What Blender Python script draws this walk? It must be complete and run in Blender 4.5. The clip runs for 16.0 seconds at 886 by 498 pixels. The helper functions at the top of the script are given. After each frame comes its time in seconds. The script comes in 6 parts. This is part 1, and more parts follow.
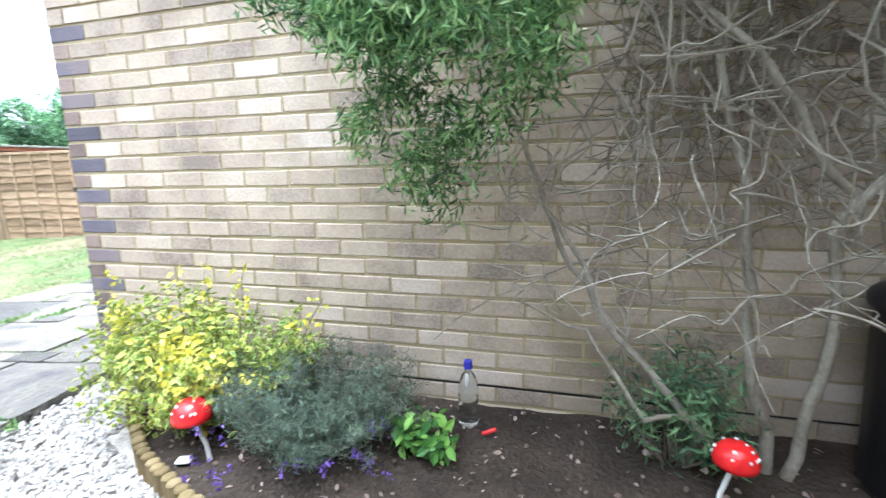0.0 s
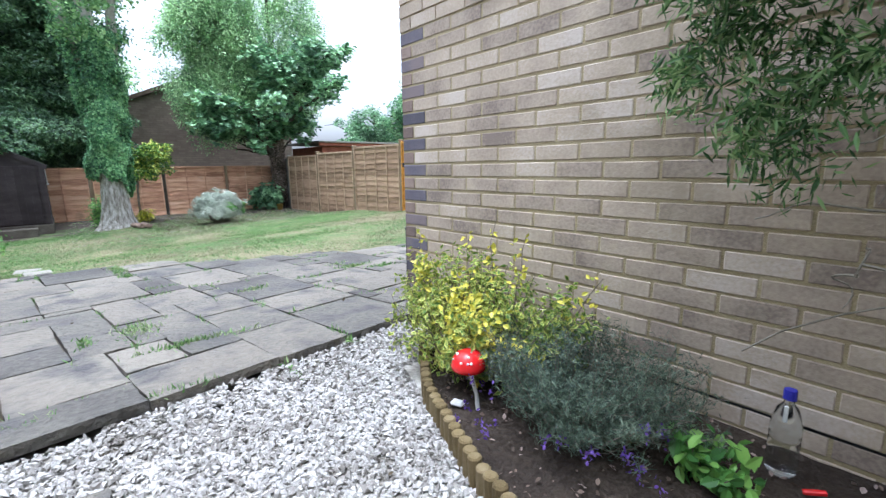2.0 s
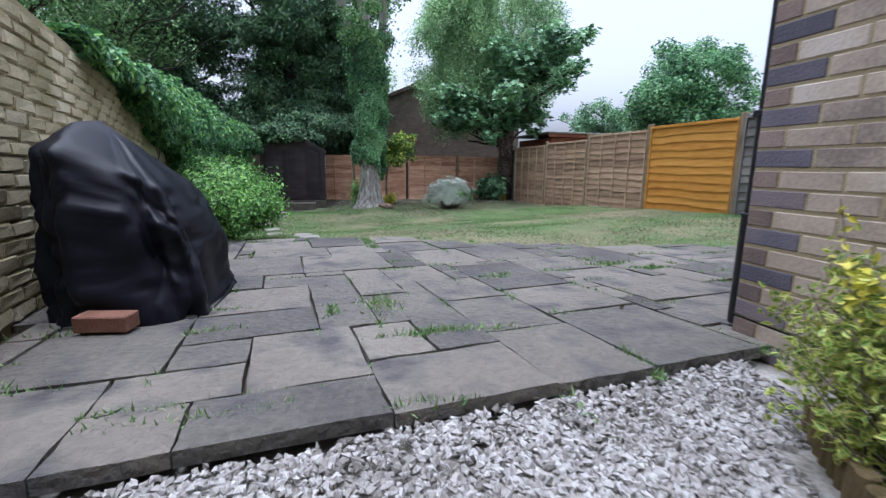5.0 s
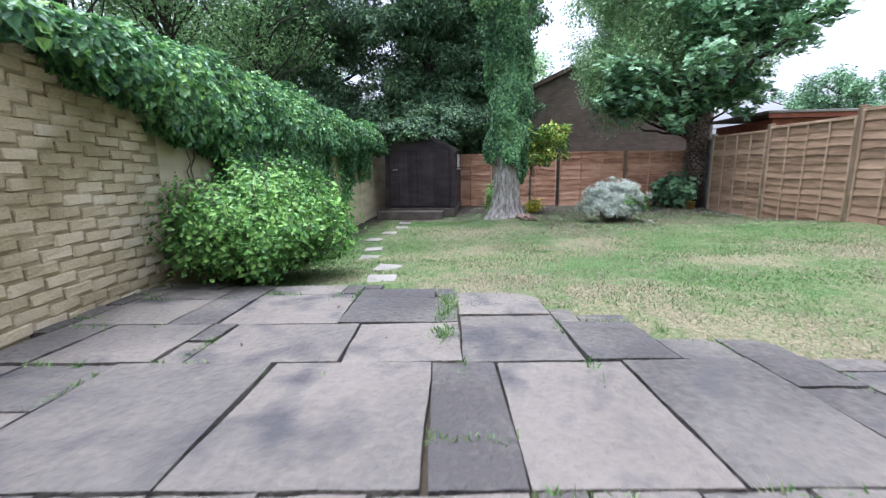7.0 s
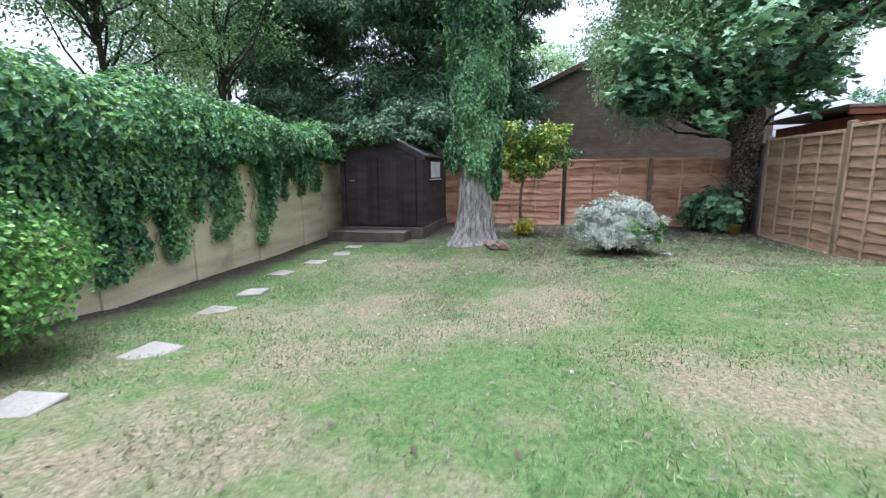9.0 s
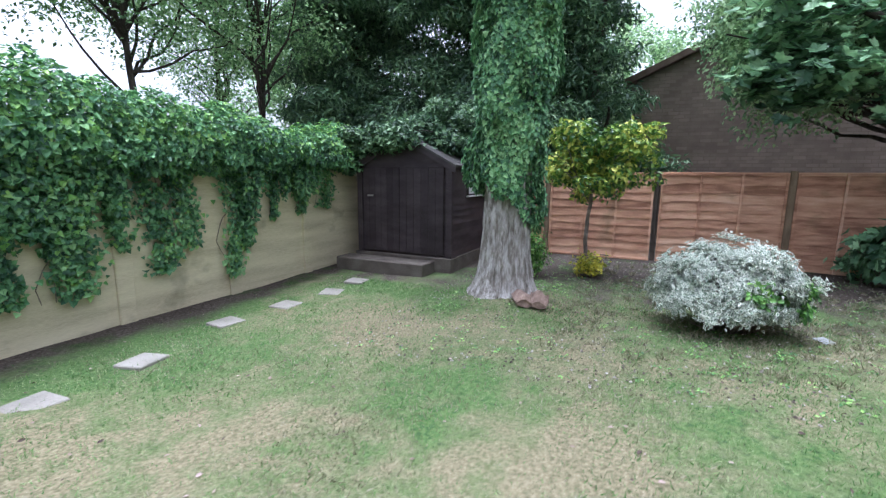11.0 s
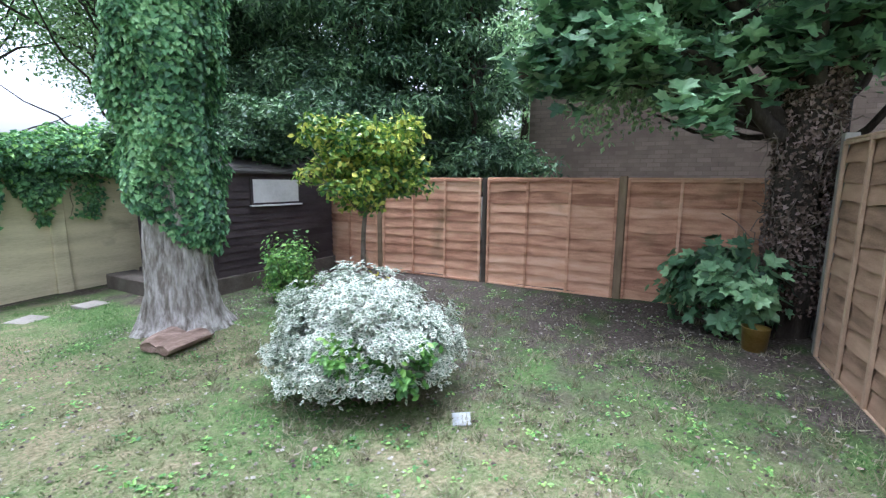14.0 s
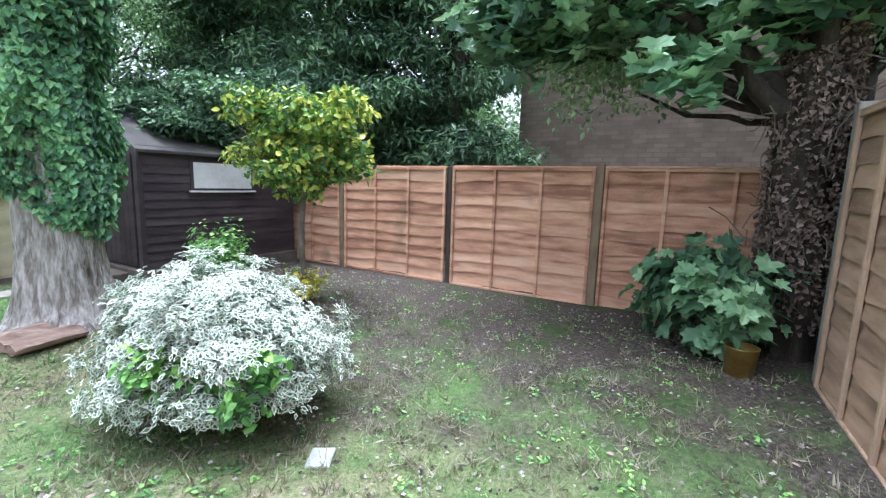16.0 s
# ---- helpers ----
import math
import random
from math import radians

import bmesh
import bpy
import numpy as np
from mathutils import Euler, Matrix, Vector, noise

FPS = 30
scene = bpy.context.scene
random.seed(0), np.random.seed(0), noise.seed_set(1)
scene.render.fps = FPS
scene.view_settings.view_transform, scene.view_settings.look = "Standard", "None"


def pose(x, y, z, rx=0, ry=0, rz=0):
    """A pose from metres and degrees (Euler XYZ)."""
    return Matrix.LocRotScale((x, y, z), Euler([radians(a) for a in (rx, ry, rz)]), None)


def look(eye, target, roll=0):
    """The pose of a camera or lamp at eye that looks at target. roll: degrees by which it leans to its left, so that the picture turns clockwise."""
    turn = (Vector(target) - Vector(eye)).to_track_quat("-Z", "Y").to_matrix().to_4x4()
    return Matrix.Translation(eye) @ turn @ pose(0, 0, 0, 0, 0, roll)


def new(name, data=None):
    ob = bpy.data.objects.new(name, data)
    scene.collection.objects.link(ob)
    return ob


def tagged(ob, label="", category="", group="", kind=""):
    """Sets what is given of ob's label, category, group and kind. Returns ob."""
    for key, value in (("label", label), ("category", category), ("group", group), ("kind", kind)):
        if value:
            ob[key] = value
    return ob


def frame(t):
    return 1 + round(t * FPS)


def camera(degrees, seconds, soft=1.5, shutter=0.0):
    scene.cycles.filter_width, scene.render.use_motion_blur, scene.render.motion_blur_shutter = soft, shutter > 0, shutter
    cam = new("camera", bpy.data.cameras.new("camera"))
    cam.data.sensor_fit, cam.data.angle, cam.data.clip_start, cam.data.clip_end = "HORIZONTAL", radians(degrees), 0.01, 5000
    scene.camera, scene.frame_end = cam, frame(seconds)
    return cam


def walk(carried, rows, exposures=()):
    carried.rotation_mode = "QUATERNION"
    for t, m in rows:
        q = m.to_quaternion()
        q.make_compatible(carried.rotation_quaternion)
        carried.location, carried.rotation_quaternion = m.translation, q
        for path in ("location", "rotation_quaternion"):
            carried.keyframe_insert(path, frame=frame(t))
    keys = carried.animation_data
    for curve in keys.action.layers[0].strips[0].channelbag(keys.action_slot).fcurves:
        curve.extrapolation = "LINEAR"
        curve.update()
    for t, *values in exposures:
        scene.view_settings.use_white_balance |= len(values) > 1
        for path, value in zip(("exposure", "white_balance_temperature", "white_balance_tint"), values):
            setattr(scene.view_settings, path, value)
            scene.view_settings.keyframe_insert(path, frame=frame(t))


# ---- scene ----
cam = camera(90.7, 16.0, soft=1.3, shutter=0.25)
PATH = [
    (0, (1.002, 0.795, 1.398), (0.489, 2.693, 1.029), -1.3),
    (0.5, (0.97, 0.795, 1.38), (0.068, 2.539, 0.996), -0.9),
    (1, (0.949, 0.819, 1.351), (-0.236, 2.383, 0.962), -1.3),
    (1.5, (0.922, 0.819, 1.323), (-0.437, 2.237, 0.945), -0.9),
    (2, (0.885, 0.821, 1.301), (-0.598, 2.112, 0.931), -0.8),
    (2.5, (0.843, 0.814, 1.279), (-0.729, 1.996, 0.915), -0.6),
    (3, (0.799, 0.792, 1.252), (-0.844, 1.875, 0.893), -0.4),
    (3.5, (0.725, 0.785, 1.216), (-0.978, 1.773, 0.864), -0.2),
    (4, (0.545, 0.799, 1.161), (-1.243, 1.621, 0.804), -0.1),
    (4.5, (0.307, 0.805, 1.117), (-1.546, 1.465, 0.756), -0.1),
    (5, (-0.057, 0.842, 1.064), (-1.962, 1.322, 0.692), 0.6),
    (5.2, (-0.21, 0.858, 1.051), (-2.127, 1.275, 0.665), 1.1),
    (6.2, (-1.5, 1.17, 1.135), (-3.465, 1.245, 0.759), 0.3),
    (7.3, (-3.081, 1.693, 1.057), (-5.027, 1.419, 0.686), -0.7),
    (7.5, (-3.336, 1.836, 1.054), (-5.281, 1.544, 0.688), -0.5),
    (8, (-3.904, 2.289, 1.084), (-5.844, 1.958, 0.727), -0.6),
    (8.5, (-4.466, 2.675, 1.118), (-6.399, 2.298, 0.768), -0.4),
    (8.7, (-4.729, 2.811, 1.13), (-6.659, 2.419, 0.781), -0.4),
    (10.8, (-7.354, 3.275, 1.233), (-9.162, 2.482, 0.913), 0.5),
    (11, (-7.542, 3.41, 1.298), (-9.329, 2.573, 0.975), 0.6),
    (11.5, (-7.976, 3.87, 1.444), (-9.732, 2.971, 1.12), 0.4),
    (12, (-8.473, 4.375, 1.454), (-10.218, 3.453, 1.133), 0.2),
    (12.5, (-8.935, 4.855, 1.4), (-10.676, 3.921, 1.09), 0.2),
    (13, (-9.417, 5.347, 1.376), (-11.155, 4.407, 1.066), 0.1),
    (13.5, (-9.767, 5.756, 1.386), (-11.51, 4.825, 1.076), 0.1),
    (14, (-10.157, 6.11, 1.36), (-11.895, 5.168, 1.056), 0.5),
    (14.5, (-10.501, 6.332, 1.338), (-12.231, 5.376, 1.031), 0.7),
    (15, (-10.823, 6.468, 1.282), (-12.536, 5.482, 0.974), 1.0),
    (15.5, (-11.021, 6.48, 1.231), (-12.722, 5.474, 0.926), 1.6),
    (16, (-11.127, 6.461, 1.189), (-12.829, 5.454, 0.893), 1.7),
]

STOPS = [(0.0, 2.75), (0.8, 2.4), (1.6, 2.0), (2.4, 1.6), (3.5, 1.3), (5.2, 1.05), (7.3, 1.6), (8.7, 1.6), (10.8, 1.55), (12.0, 1.6), (13.0, 1.75), (14.5, 1.98), (16.0, 2.25)]
EXPOSURES = [(t, e, 5500 if 6 < t < 9 else 5400, 8 if t < 1 else 11 if t < 3 else 16 if t < 6 or t > 14 else 19) for t, e in STOPS]
walk(cam, [(t, look(eye, target, roll)) for t, eye, target, roll in PATH], EXPOSURES)

# ---- light: bright overcast sky ----
world = bpy.data.worlds.new("world")
scene.world = world
world.use_nodes = True
wn = world.node_tree.nodes
sky = wn.new("ShaderNodeTexSky")
sky.sky_type, sky.sun_disc = "NISHITA", False
sky.sun_elevation, sky.sun_rotation = radians(86), radians(180)
sky.air_density, sky.dust_density, sky.ozone_density = 1.0, 6.0, 0.5
grey = wn.new("ShaderNodeHueSaturation")
grey.inputs["Saturation"].default_value = 0.18
world.node_tree.links.new(sky.outputs[0], grey.inputs["Color"])
world.node_tree.links.new(grey.outputs[0], wn["Background"].inputs[0])
wn["Background"].inputs[1].default_value = 0.15
sun = new("sun", bpy.data.lights.new("sun", "SUN"))
sun.data.energy, sun.data.angle, sun.data.color = 0.6, radians(40), (1.0, 0.98, 0.95)
sun.matrix_world = look((-6.5, 2.0, 16), (-6, 3, 0))

rng = np.random.default_rng(7)

# ---- materials ----


def material(name, cols, rough=0.8, scale=8.0, fine=60.0, bump=0.2, metal=0.0, island=0.0, per_object=0.0,
             translucent=0.0, stretch=(1, 1, 1), spec=0.3, dirt=None, bump_size=0.01):
    """Principled surface: a ramp of colours driven by noise at two scales, plus variation per piece."""
    m = bpy.data.materials.new(name)
    m.use_nodes = True
    n, l = m.node_tree.nodes, m.node_tree.links
    bsdf = n["Principled BSDF"]
    geo = n.new("ShaderNodeNewGeometry")
    mapping = n.new("ShaderNodeMapping")
    mapping.inputs["Scale"].default_value = stretch
    l.new(geo.outputs["Position"], mapping.inputs["Vector"])
    big, small = n.new("ShaderNodeTexNoise"), n.new("ShaderNodeTexNoise")
    big.inputs["Scale"].default_value, small.inputs["Scale"].default_value = scale, fine
    big.inputs["Detail"].default_value, small.inputs["Detail"].default_value = 5, 4
    for tex in (big, small):
        l.new(mapping.outputs[0], tex.inputs["Vector"])
    mix = n.new("ShaderNodeMath")
    mix.operation = "MULTIPLY_ADD"
    l.new(small.outputs["Fac"], mix.inputs[0])
    mix.inputs[1].default_value = 0.55
    base = n.new("ShaderNodeMath")
    base.operation = "MULTIPLY_ADD"
    l.new(big.outputs["Fac"], base.inputs[0])
    base.inputs[1].default_value, base.inputs[2].default_value = 1.1, -0.33
    l.new(base.outputs[0], mix.inputs[2])
    fac = mix.outputs[0]
    for strength, node, socket in ((island, geo, "Random Per Island"), (per_object, None, "Random")):
        if strength:
            src = node or n.new("ShaderNodeObjectInfo")
            add = n.new("ShaderNodeMath")
            add.operation = "MULTIPLY_ADD"
            l.new(src.outputs[socket], add.inputs[0])
            add.inputs[1].default_value = strength
            sub = n.new("ShaderNodeMath")
            sub.operation = "SUBTRACT"
            l.new(fac, sub.inputs[0])
            sub.inputs[1].default_value = strength / 2
            l.new(sub.outputs[0], add.inputs[2])
            fac = add.outputs[0]
    ramp = n.new("ShaderNodeValToRGB")
    while len(ramp.color_ramp.elements) < len(cols):
        ramp.color_ramp.elements.new(0.5)
    for k, c in enumerate(cols):
        e = ramp.color_ramp.elements[k]
        e.position = 0.15 + 0.7 * k / max(1, len(cols) - 1)
        e.color = (*c, 1)
    l.new(fac, ramp.inputs[0])
    colour = ramp.outputs[0]
    if dirt:
        stain = n.new("ShaderNodeTexNoise")
        stain.inputs["Scale"].default_value, stain.inputs["Detail"].default_value = dirt[1], 6
        l.new(geo.outputs["Position"], stain.inputs["Vector"])
        cut = n.new("ShaderNodeMapRange")
        cut.inputs["From Min"].default_value, cut.inputs["From Max"].default_value = dirt[2], dirt[2] + 0.18
        l.new(stain.outputs["Fac"], cut.inputs["Value"])
        blend = n.new("ShaderNodeMixRGB")
        blend.inputs[2].default_value = (*dirt[0], 1)
        l.new(cut.outputs[0], blend.inputs[0])
        l.new(colour, blend.inputs[1])
        colour = blend.outputs[0]
    l.new(colour, bsdf.inputs["Base Color"])
    bsdf.inputs["Roughness"].default_value, bsdf.inputs["Metallic"].default_value = rough, metal
    bsdf.inputs["Specular IOR Level"].default_value = spec
    if bump:
        bn = n.new("ShaderNodeBump")
        bn.inputs["Strength"].default_value, bn.inputs["Distance"].default_value = bump, bump_size
        l.new(small.outputs["Fac"], bn.inputs["Height"])
        l.new(bn.outputs[0], bsdf.inputs["Normal"])
    if translucent:
        tr, ms = n.new("ShaderNodeBsdfTranslucent"), n.new("ShaderNodeMixShader")
        ms.inputs[0].default_value = translucent
        l.new(colour, tr.inputs[0])
        l.new(bsdf.outputs[0], ms.inputs[1])
        l.new(tr.outputs[0], ms.inputs[2])
        l.new(ms.outputs[0], n["Material Output"].inputs["Surface"])
    return m


def leaf_material(name, cols, rough=0.45, translucent=0.25, spec=0.4):
    return material(name, cols, rough, 1.2, 12, 0.0, island=0.75, translucent=translucent, spec=spec)


M_BRICK = material("buff_brick", [(0.234, 0.188, 0.156), (0.380, 0.311, 0.246), (0.471, 0.390, 0.302), (0.558, 0.487, 0.419)], 0.9, 3.0, 70, 0.25, per_object=0.42, dirt=((0.215, 0.175, 0.118), 1.1, 0.56))
M_BRICK_DARK = material("blue_brick", [(0.091, 0.085, 0.104), (0.143, 0.130, 0.156), (0.208, 0.169, 0.169)], 0.8, 5, 80, 0.4, per_object=0.6)
M_BRICK_BROWN = material("brown_brick", [(0.13, 0.10, 0.09), (0.21, 0.155, 0.13), (0.29, 0.22, 0.185)], 0.85, 5, 80, 0.4, per_object=0.6)
M_MORTAR = material("sandy_mortar", [(0.270, 0.219, 0.126), (0.361, 0.298, 0.178), (0.451, 0.385, 0.245)], 0.95, 4, 120, 0.5)
M_OLDBRICK = material("old_yellow_brick", [(0.30, 0.25, 0.155), (0.46, 0.40, 0.25), (0.57, 0.50, 0.33), (0.68, 0.62, 0.47)], 0.95, 2.0, 60, 0.7, per_object=0.35, dirt=((0.22, 0.20, 0.09), 1.3, 0.54))
M_OLDMORTAR = material("old_lime_mortar", [(0.24, 0.20, 0.12), (0.36, 0.31, 0.19), (0.46, 0.40, 0.26)], 0.95, 4, 120, 0.6)
M_RENDER = material("weathered_render", [(0.404, 0.356, 0.224), (0.618, 0.554, 0.365), (0.753, 0.686, 0.471)], 0.95, 1.6, 40, 0.3, dirt=((0.17, 0.155, 0.095), 1.6, 0.60), stretch=(0.5, 0.5, 4))
M_SLAB = material("riven_paving", [(0.071, 0.066, 0.061), (0.120, 0.112, 0.097), (0.165, 0.148, 0.124), (0.198, 0.180, 0.150)], 0.85, 1.6, 28, 0.9, per_object=0.6, dirt=((0.070, 0.068, 0.068), 3.2, 0.50), bump_size=0.03)
M_JOINT = material("joint_soil", [(0.03, 0.025, 0.018), (0.07, 0.055, 0.035), (0.10, 0.08, 0.055)], 0.95, 6, 80, 0.5)
M_STONE = material("white_gravel", [(0.19, 0.175, 0.158), (0.29, 0.275, 0.255), (0.38, 0.365, 0.35), (0.47, 0.46, 0.44)], 0.85, 3, 90, 0.2, island=0.7)
M_GRAVELBED = material("gravel_dust", [(0.109, 0.094, 0.076), (0.309, 0.290, 0.258), (0.500, 0.479, 0.439)], 0.95, 8, 60, 0.8)
M_SOIL = material("bed_soil", [(0.020, 0.014, 0.011), (0.041, 0.030, 0.022), (0.071, 0.054, 0.041)], 0.95, 4, 45, 1.0, bump_size=0.03)
M_FENCE = material("red_cedar_stain", [(0.300, 0.150, 0.092), (0.510, 0.280, 0.175), (0.650, 0.390, 0.250), (0.720, 0.480, 0.330)], 0.8, 2.5, 50, 0.35, per_object=0.45, stretch=(1, 1, 6), dirt=((0.15, 0.12, 0.06), 1.3, 0.62))
M_FENCE_OLD = material("faded_brown_boards", [(0.191, 0.127, 0.079), (0.345, 0.228, 0.146), (0.460, 0.317, 0.212)], 0.85, 2.5, 50, 0.35, per_object=0.45, stretch=(1, 1, 6), dirt=((0.14, 0.11, 0.06), 1.2, 0.6))
M_FENCE_NEW = material("new_orange_boards", [(0.368, 0.152, 0.020), (0.496, 0.232, 0.036), (0.560, 0.288, 0.064)], 0.75, 3, 50, 0.3, per_object=0.3, stretch=(1, 1, 6))
M_FENCE_GREY = material("grey_weathered_boards", [(0.09, 0.085, 0.08), (0.16, 0.15, 0.14), (0.22, 0.21, 0.19)], 0.9, 3, 50, 0.3, per_object=0.3)
M_BATTEN = material("pale_brown_batten", [(0.26, 0.18, 0.115), (0.42, 0.30, 0.20), (0.54, 0.40, 0.28)], 0.85, 3, 50, 0.3, stretch=(4, 4, 1))
M_POST = material("weathered_post", [(0.12, 0.085, 0.055), (0.22, 0.16, 0.10), (0.30, 0.23, 0.15)], 0.9, 3, 60, 0.4, stretch=(4, 4, 1))
M_POST_DARK = material("damp_dark_post", [(0.03, 0.025, 0.02), (0.06, 0.05, 0.04), (0.10, 0.08, 0.06)], 0.9, 3, 60, 0.4, stretch=(4, 4, 1))
M_CONCRETE = material("weathered_concrete", [(0.160, 0.152, 0.128), (0.264, 0.248, 0.216), (0.336, 0.320, 0.280)], 0.95, 3, 60, 0.4)
M_DAMPSTEP = material("damp_concrete", [(0.05, 0.042, 0.036), (0.10, 0.085, 0.07), (0.17, 0.15, 0.125)], 0.9, 3, 60, 0.5)
M_SHED = material("dark_brown_shed_boards", [(0.022, 0.016, 0.017), (0.042, 0.032, 0.034), (0.07, 0.055, 0.056)], 0.7, 2.5, 40, 0.3, per_object=0.35, stretch=(1, 1, 3))
M_FELT = material("roof_felt", [(0.03, 0.03, 0.03), (0.06, 0.057, 0.053), (0.10, 0.095, 0.08)], 0.95, 4, 120, 0.5)
M_WHITE = material("dusty_white_board", [(0.5, 0.5, 0.49), (0.62, 0.62, 0.61), (0.72, 0.72, 0.71)], 0.6, 4, 30, 0.1)
M_BARK = material("fissured_bark", [(0.07, 0.062, 0.05), (0.22, 0.20, 0.17), (0.46, 0.44, 0.41), (0.62, 0.60, 0.57)], 0.95, 7, 24, 1.0, stretch=(2.2, 2.2, 0.55), bump_size=0.04, dirt=((0.12, 0.11, 0.05), 1.4, 0.60))
M_PALEBARK = material("pale_smooth_bark", [(0.16, 0.15, 0.12), (0.32, 0.31, 0.26), (0.48, 0.46, 0.41)], 0.9, 4, 30, 0.5, stretch=(2, 2, 0.7))
M_DARKBARK = material("dark_bark", [(0.02, 0.016, 0.012), (0.05, 0.042, 0.034), (0.10, 0.085, 0.07)], 0.95, 6, 40, 0.8, stretch=(2, 2, 0.6))
M_TWIG = material("grey_brown_twig", [(0.09, 0.075, 0.06), (0.18, 0.15, 0.12), (0.27, 0.24, 0.20)], 0.9, 8, 60, 0.4)
M_GREYTWIG = material("pale_grey_bark", [(0.13, 0.115, 0.09), (0.27, 0.245, 0.20), (0.40, 0.37, 0.32)], 0.9, 9, 60, 0.4)
M_LOG_END = material("cut_wood", [(0.10, 0.068, 0.05), (0.22, 0.155, 0.12), (0.38, 0.285, 0.23)], 0.85, 8, 40, 0.8, stretch=(0.4, 2, 2))
M_EDGING = material("treated_log_roll", [(0.077, 0.055, 0.022), (0.149, 0.110, 0.050), (0.198, 0.154, 0.083)], 0.85, 5, 60, 0.4, per_object=0.4, stretch=(3, 3, 0.8))
M_COVER = material("black_polyester_cover", [(0.004, 0.004, 0.008), (0.006, 0.007, 0.012), (0.010, 0.010, 0.018)], 0.46, 3, 500, 0.12, spec=0.2, bump_size=0.002)
M_RED = material("glossy_red", [(0.55, 0.012, 0.015), (0.68, 0.018, 0.02), (0.74, 0.03, 0.03)], 0.25, 5, 40, 0.0, spec=0.5)
M_PLASTIC_WHITE = material("white_plastic", [(0.6, 0.6, 0.58), (0.72, 0.72, 0.7), (0.8, 0.8, 0.78)], 0.4, 5, 40, 0.0)
M_BLUE = material("blue_plastic", [(0.02, 0.02, 0.25), (0.04, 0.04, 0.40), (0.06, 0.06, 0.45)], 0.4, 5, 40, 0.0)
M_BLACK = material("black_plastic", [(0.008, 0.008, 0.009), (0.014, 0.014, 0.016), (0.025, 0.025, 0.027)], 0.45, 5, 60, 0.1)
M_BRASS = material("dull_brass", [(0.28, 0.18, 0.045), (0.42, 0.29, 0.09), (0.50, 0.36, 0.13)], 0.38, 6, 60, 0.1, metal=0.85)
M_REDBRICK = material("red_brick", [(0.11, 0.055, 0.038), (0.18, 0.085, 0.056), (0.25, 0.13, 0.09)], 0.9, 8, 90, 0.5)
# gable brick: buff darkened, with its shade put into the colour
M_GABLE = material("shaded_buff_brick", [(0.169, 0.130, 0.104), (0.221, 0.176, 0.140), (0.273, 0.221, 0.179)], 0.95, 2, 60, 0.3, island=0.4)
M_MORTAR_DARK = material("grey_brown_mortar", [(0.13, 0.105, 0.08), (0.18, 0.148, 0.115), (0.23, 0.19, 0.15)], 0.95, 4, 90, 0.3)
M_TILE = material("brown_roof_tiles", [(0.08, 0.055, 0.04), (0.14, 0.10, 0.075), (0.19, 0.14, 0.11)], 0.9, 4, 60, 0.4)
M_SLATE = material("grey_slate", [(0.20, 0.22, 0.22), (0.30, 0.32, 0.32), (0.38, 0.40, 0.39)], 0.7, 8, 80, 0.3)
M_FASCIA = material("red_brown_fascia", [(0.16, 0.05, 0.03), (0.25, 0.08, 0.045), (0.30, 0.11, 0.065)], 0.7, 4, 60, 0.2)

L_IVY = leaf_material("ivy_leaf", [(0.052, 0.127, 0.070), (0.100, 0.241, 0.110), (0.170, 0.368, 0.154), (0.312, 0.538, 0.240)], 0.4)
L_IVY_LIGHT = leaf_material("lighter_ivy_leaf", [(0.060, 0.160, 0.056), (0.120, 0.281, 0.077), (0.221, 0.442, 0.111), (0.340, 0.562, 0.155)], 0.45)
L_SHRUB = leaf_material("fresh_green_leaf", [(0.050, 0.135, 0.034), (0.096, 0.245, 0.054), (0.175, 0.385, 0.085), (0.300, 0.530, 0.120)], 0.4)
L_DARK = leaf_material("dark_evergreen_leaf", [(0.030, 0.068, 0.038), (0.060, 0.128, 0.062), (0.105, 0.200, 0.092), (0.170, 0.290, 0.130)], 0.5)
# pale enough to carry light on the sycamore's far foliage; distant trees share it
L_PALE = leaf_material("pale_hanging_leaf", [(0.139, 0.259, 0.124), (0.266, 0.443, 0.213), (0.437, 0.638, 0.319), (0.627, 0.824, 0.461)], 0.45, 0.35)
L_MID = leaf_material("mid_green_leaf", [(0.07, 0.16, 0.06), (0.14, 0.28, 0.10), (0.24, 0.42, 0.16), (0.38, 0.56, 0.25)], 0.45, 0.35)
L_SYC = leaf_material("sycamore_leaf", [(0.055, 0.125, 0.068), (0.115, 0.235, 0.115), (0.20, 0.375, 0.185), (0.36, 0.58, 0.31)], 0.42)
L_YELLOW = leaf_material("golden_leaf", [(0.25, 0.30, 0.04), (0.48, 0.47, 0.05), (0.66, 0.60, 0.07), (0.76, 0.68, 0.12)], 0.4)
L_GOLD_EDGE = leaf_material("golden_leaf_margin", [(0.22, 0.30, 0.06), (0.40, 0.46, 0.10), (0.58, 0.58, 0.15)], 0.4)
L_GOLD_MID = leaf_material("golden_shrub_leaf_centre", [(0.07, 0.15, 0.03), (0.14, 0.25, 0.045), (0.26, 0.36, 0.06)], 0.4)
L_HOLLY = leaf_material("golden_holly_leaf", [(0.040, 0.118, 0.036), (0.118, 0.254, 0.048), (0.28, 0.41, 0.065), (0.80, 0.81, 0.18)], 0.3)
L_VAR_EDGE = leaf_material("cream_leaf_margin", [(0.58, 0.63, 0.53), (0.72, 0.75, 0.66), (0.80, 0.81, 0.73)], 0.4)
L_VAR_MID = leaf_material("grey_green_leaf_centre", [(0.060, 0.130, 0.080), (0.120, 0.215, 0.130), (0.20, 0.30, 0.19)], 0.4)
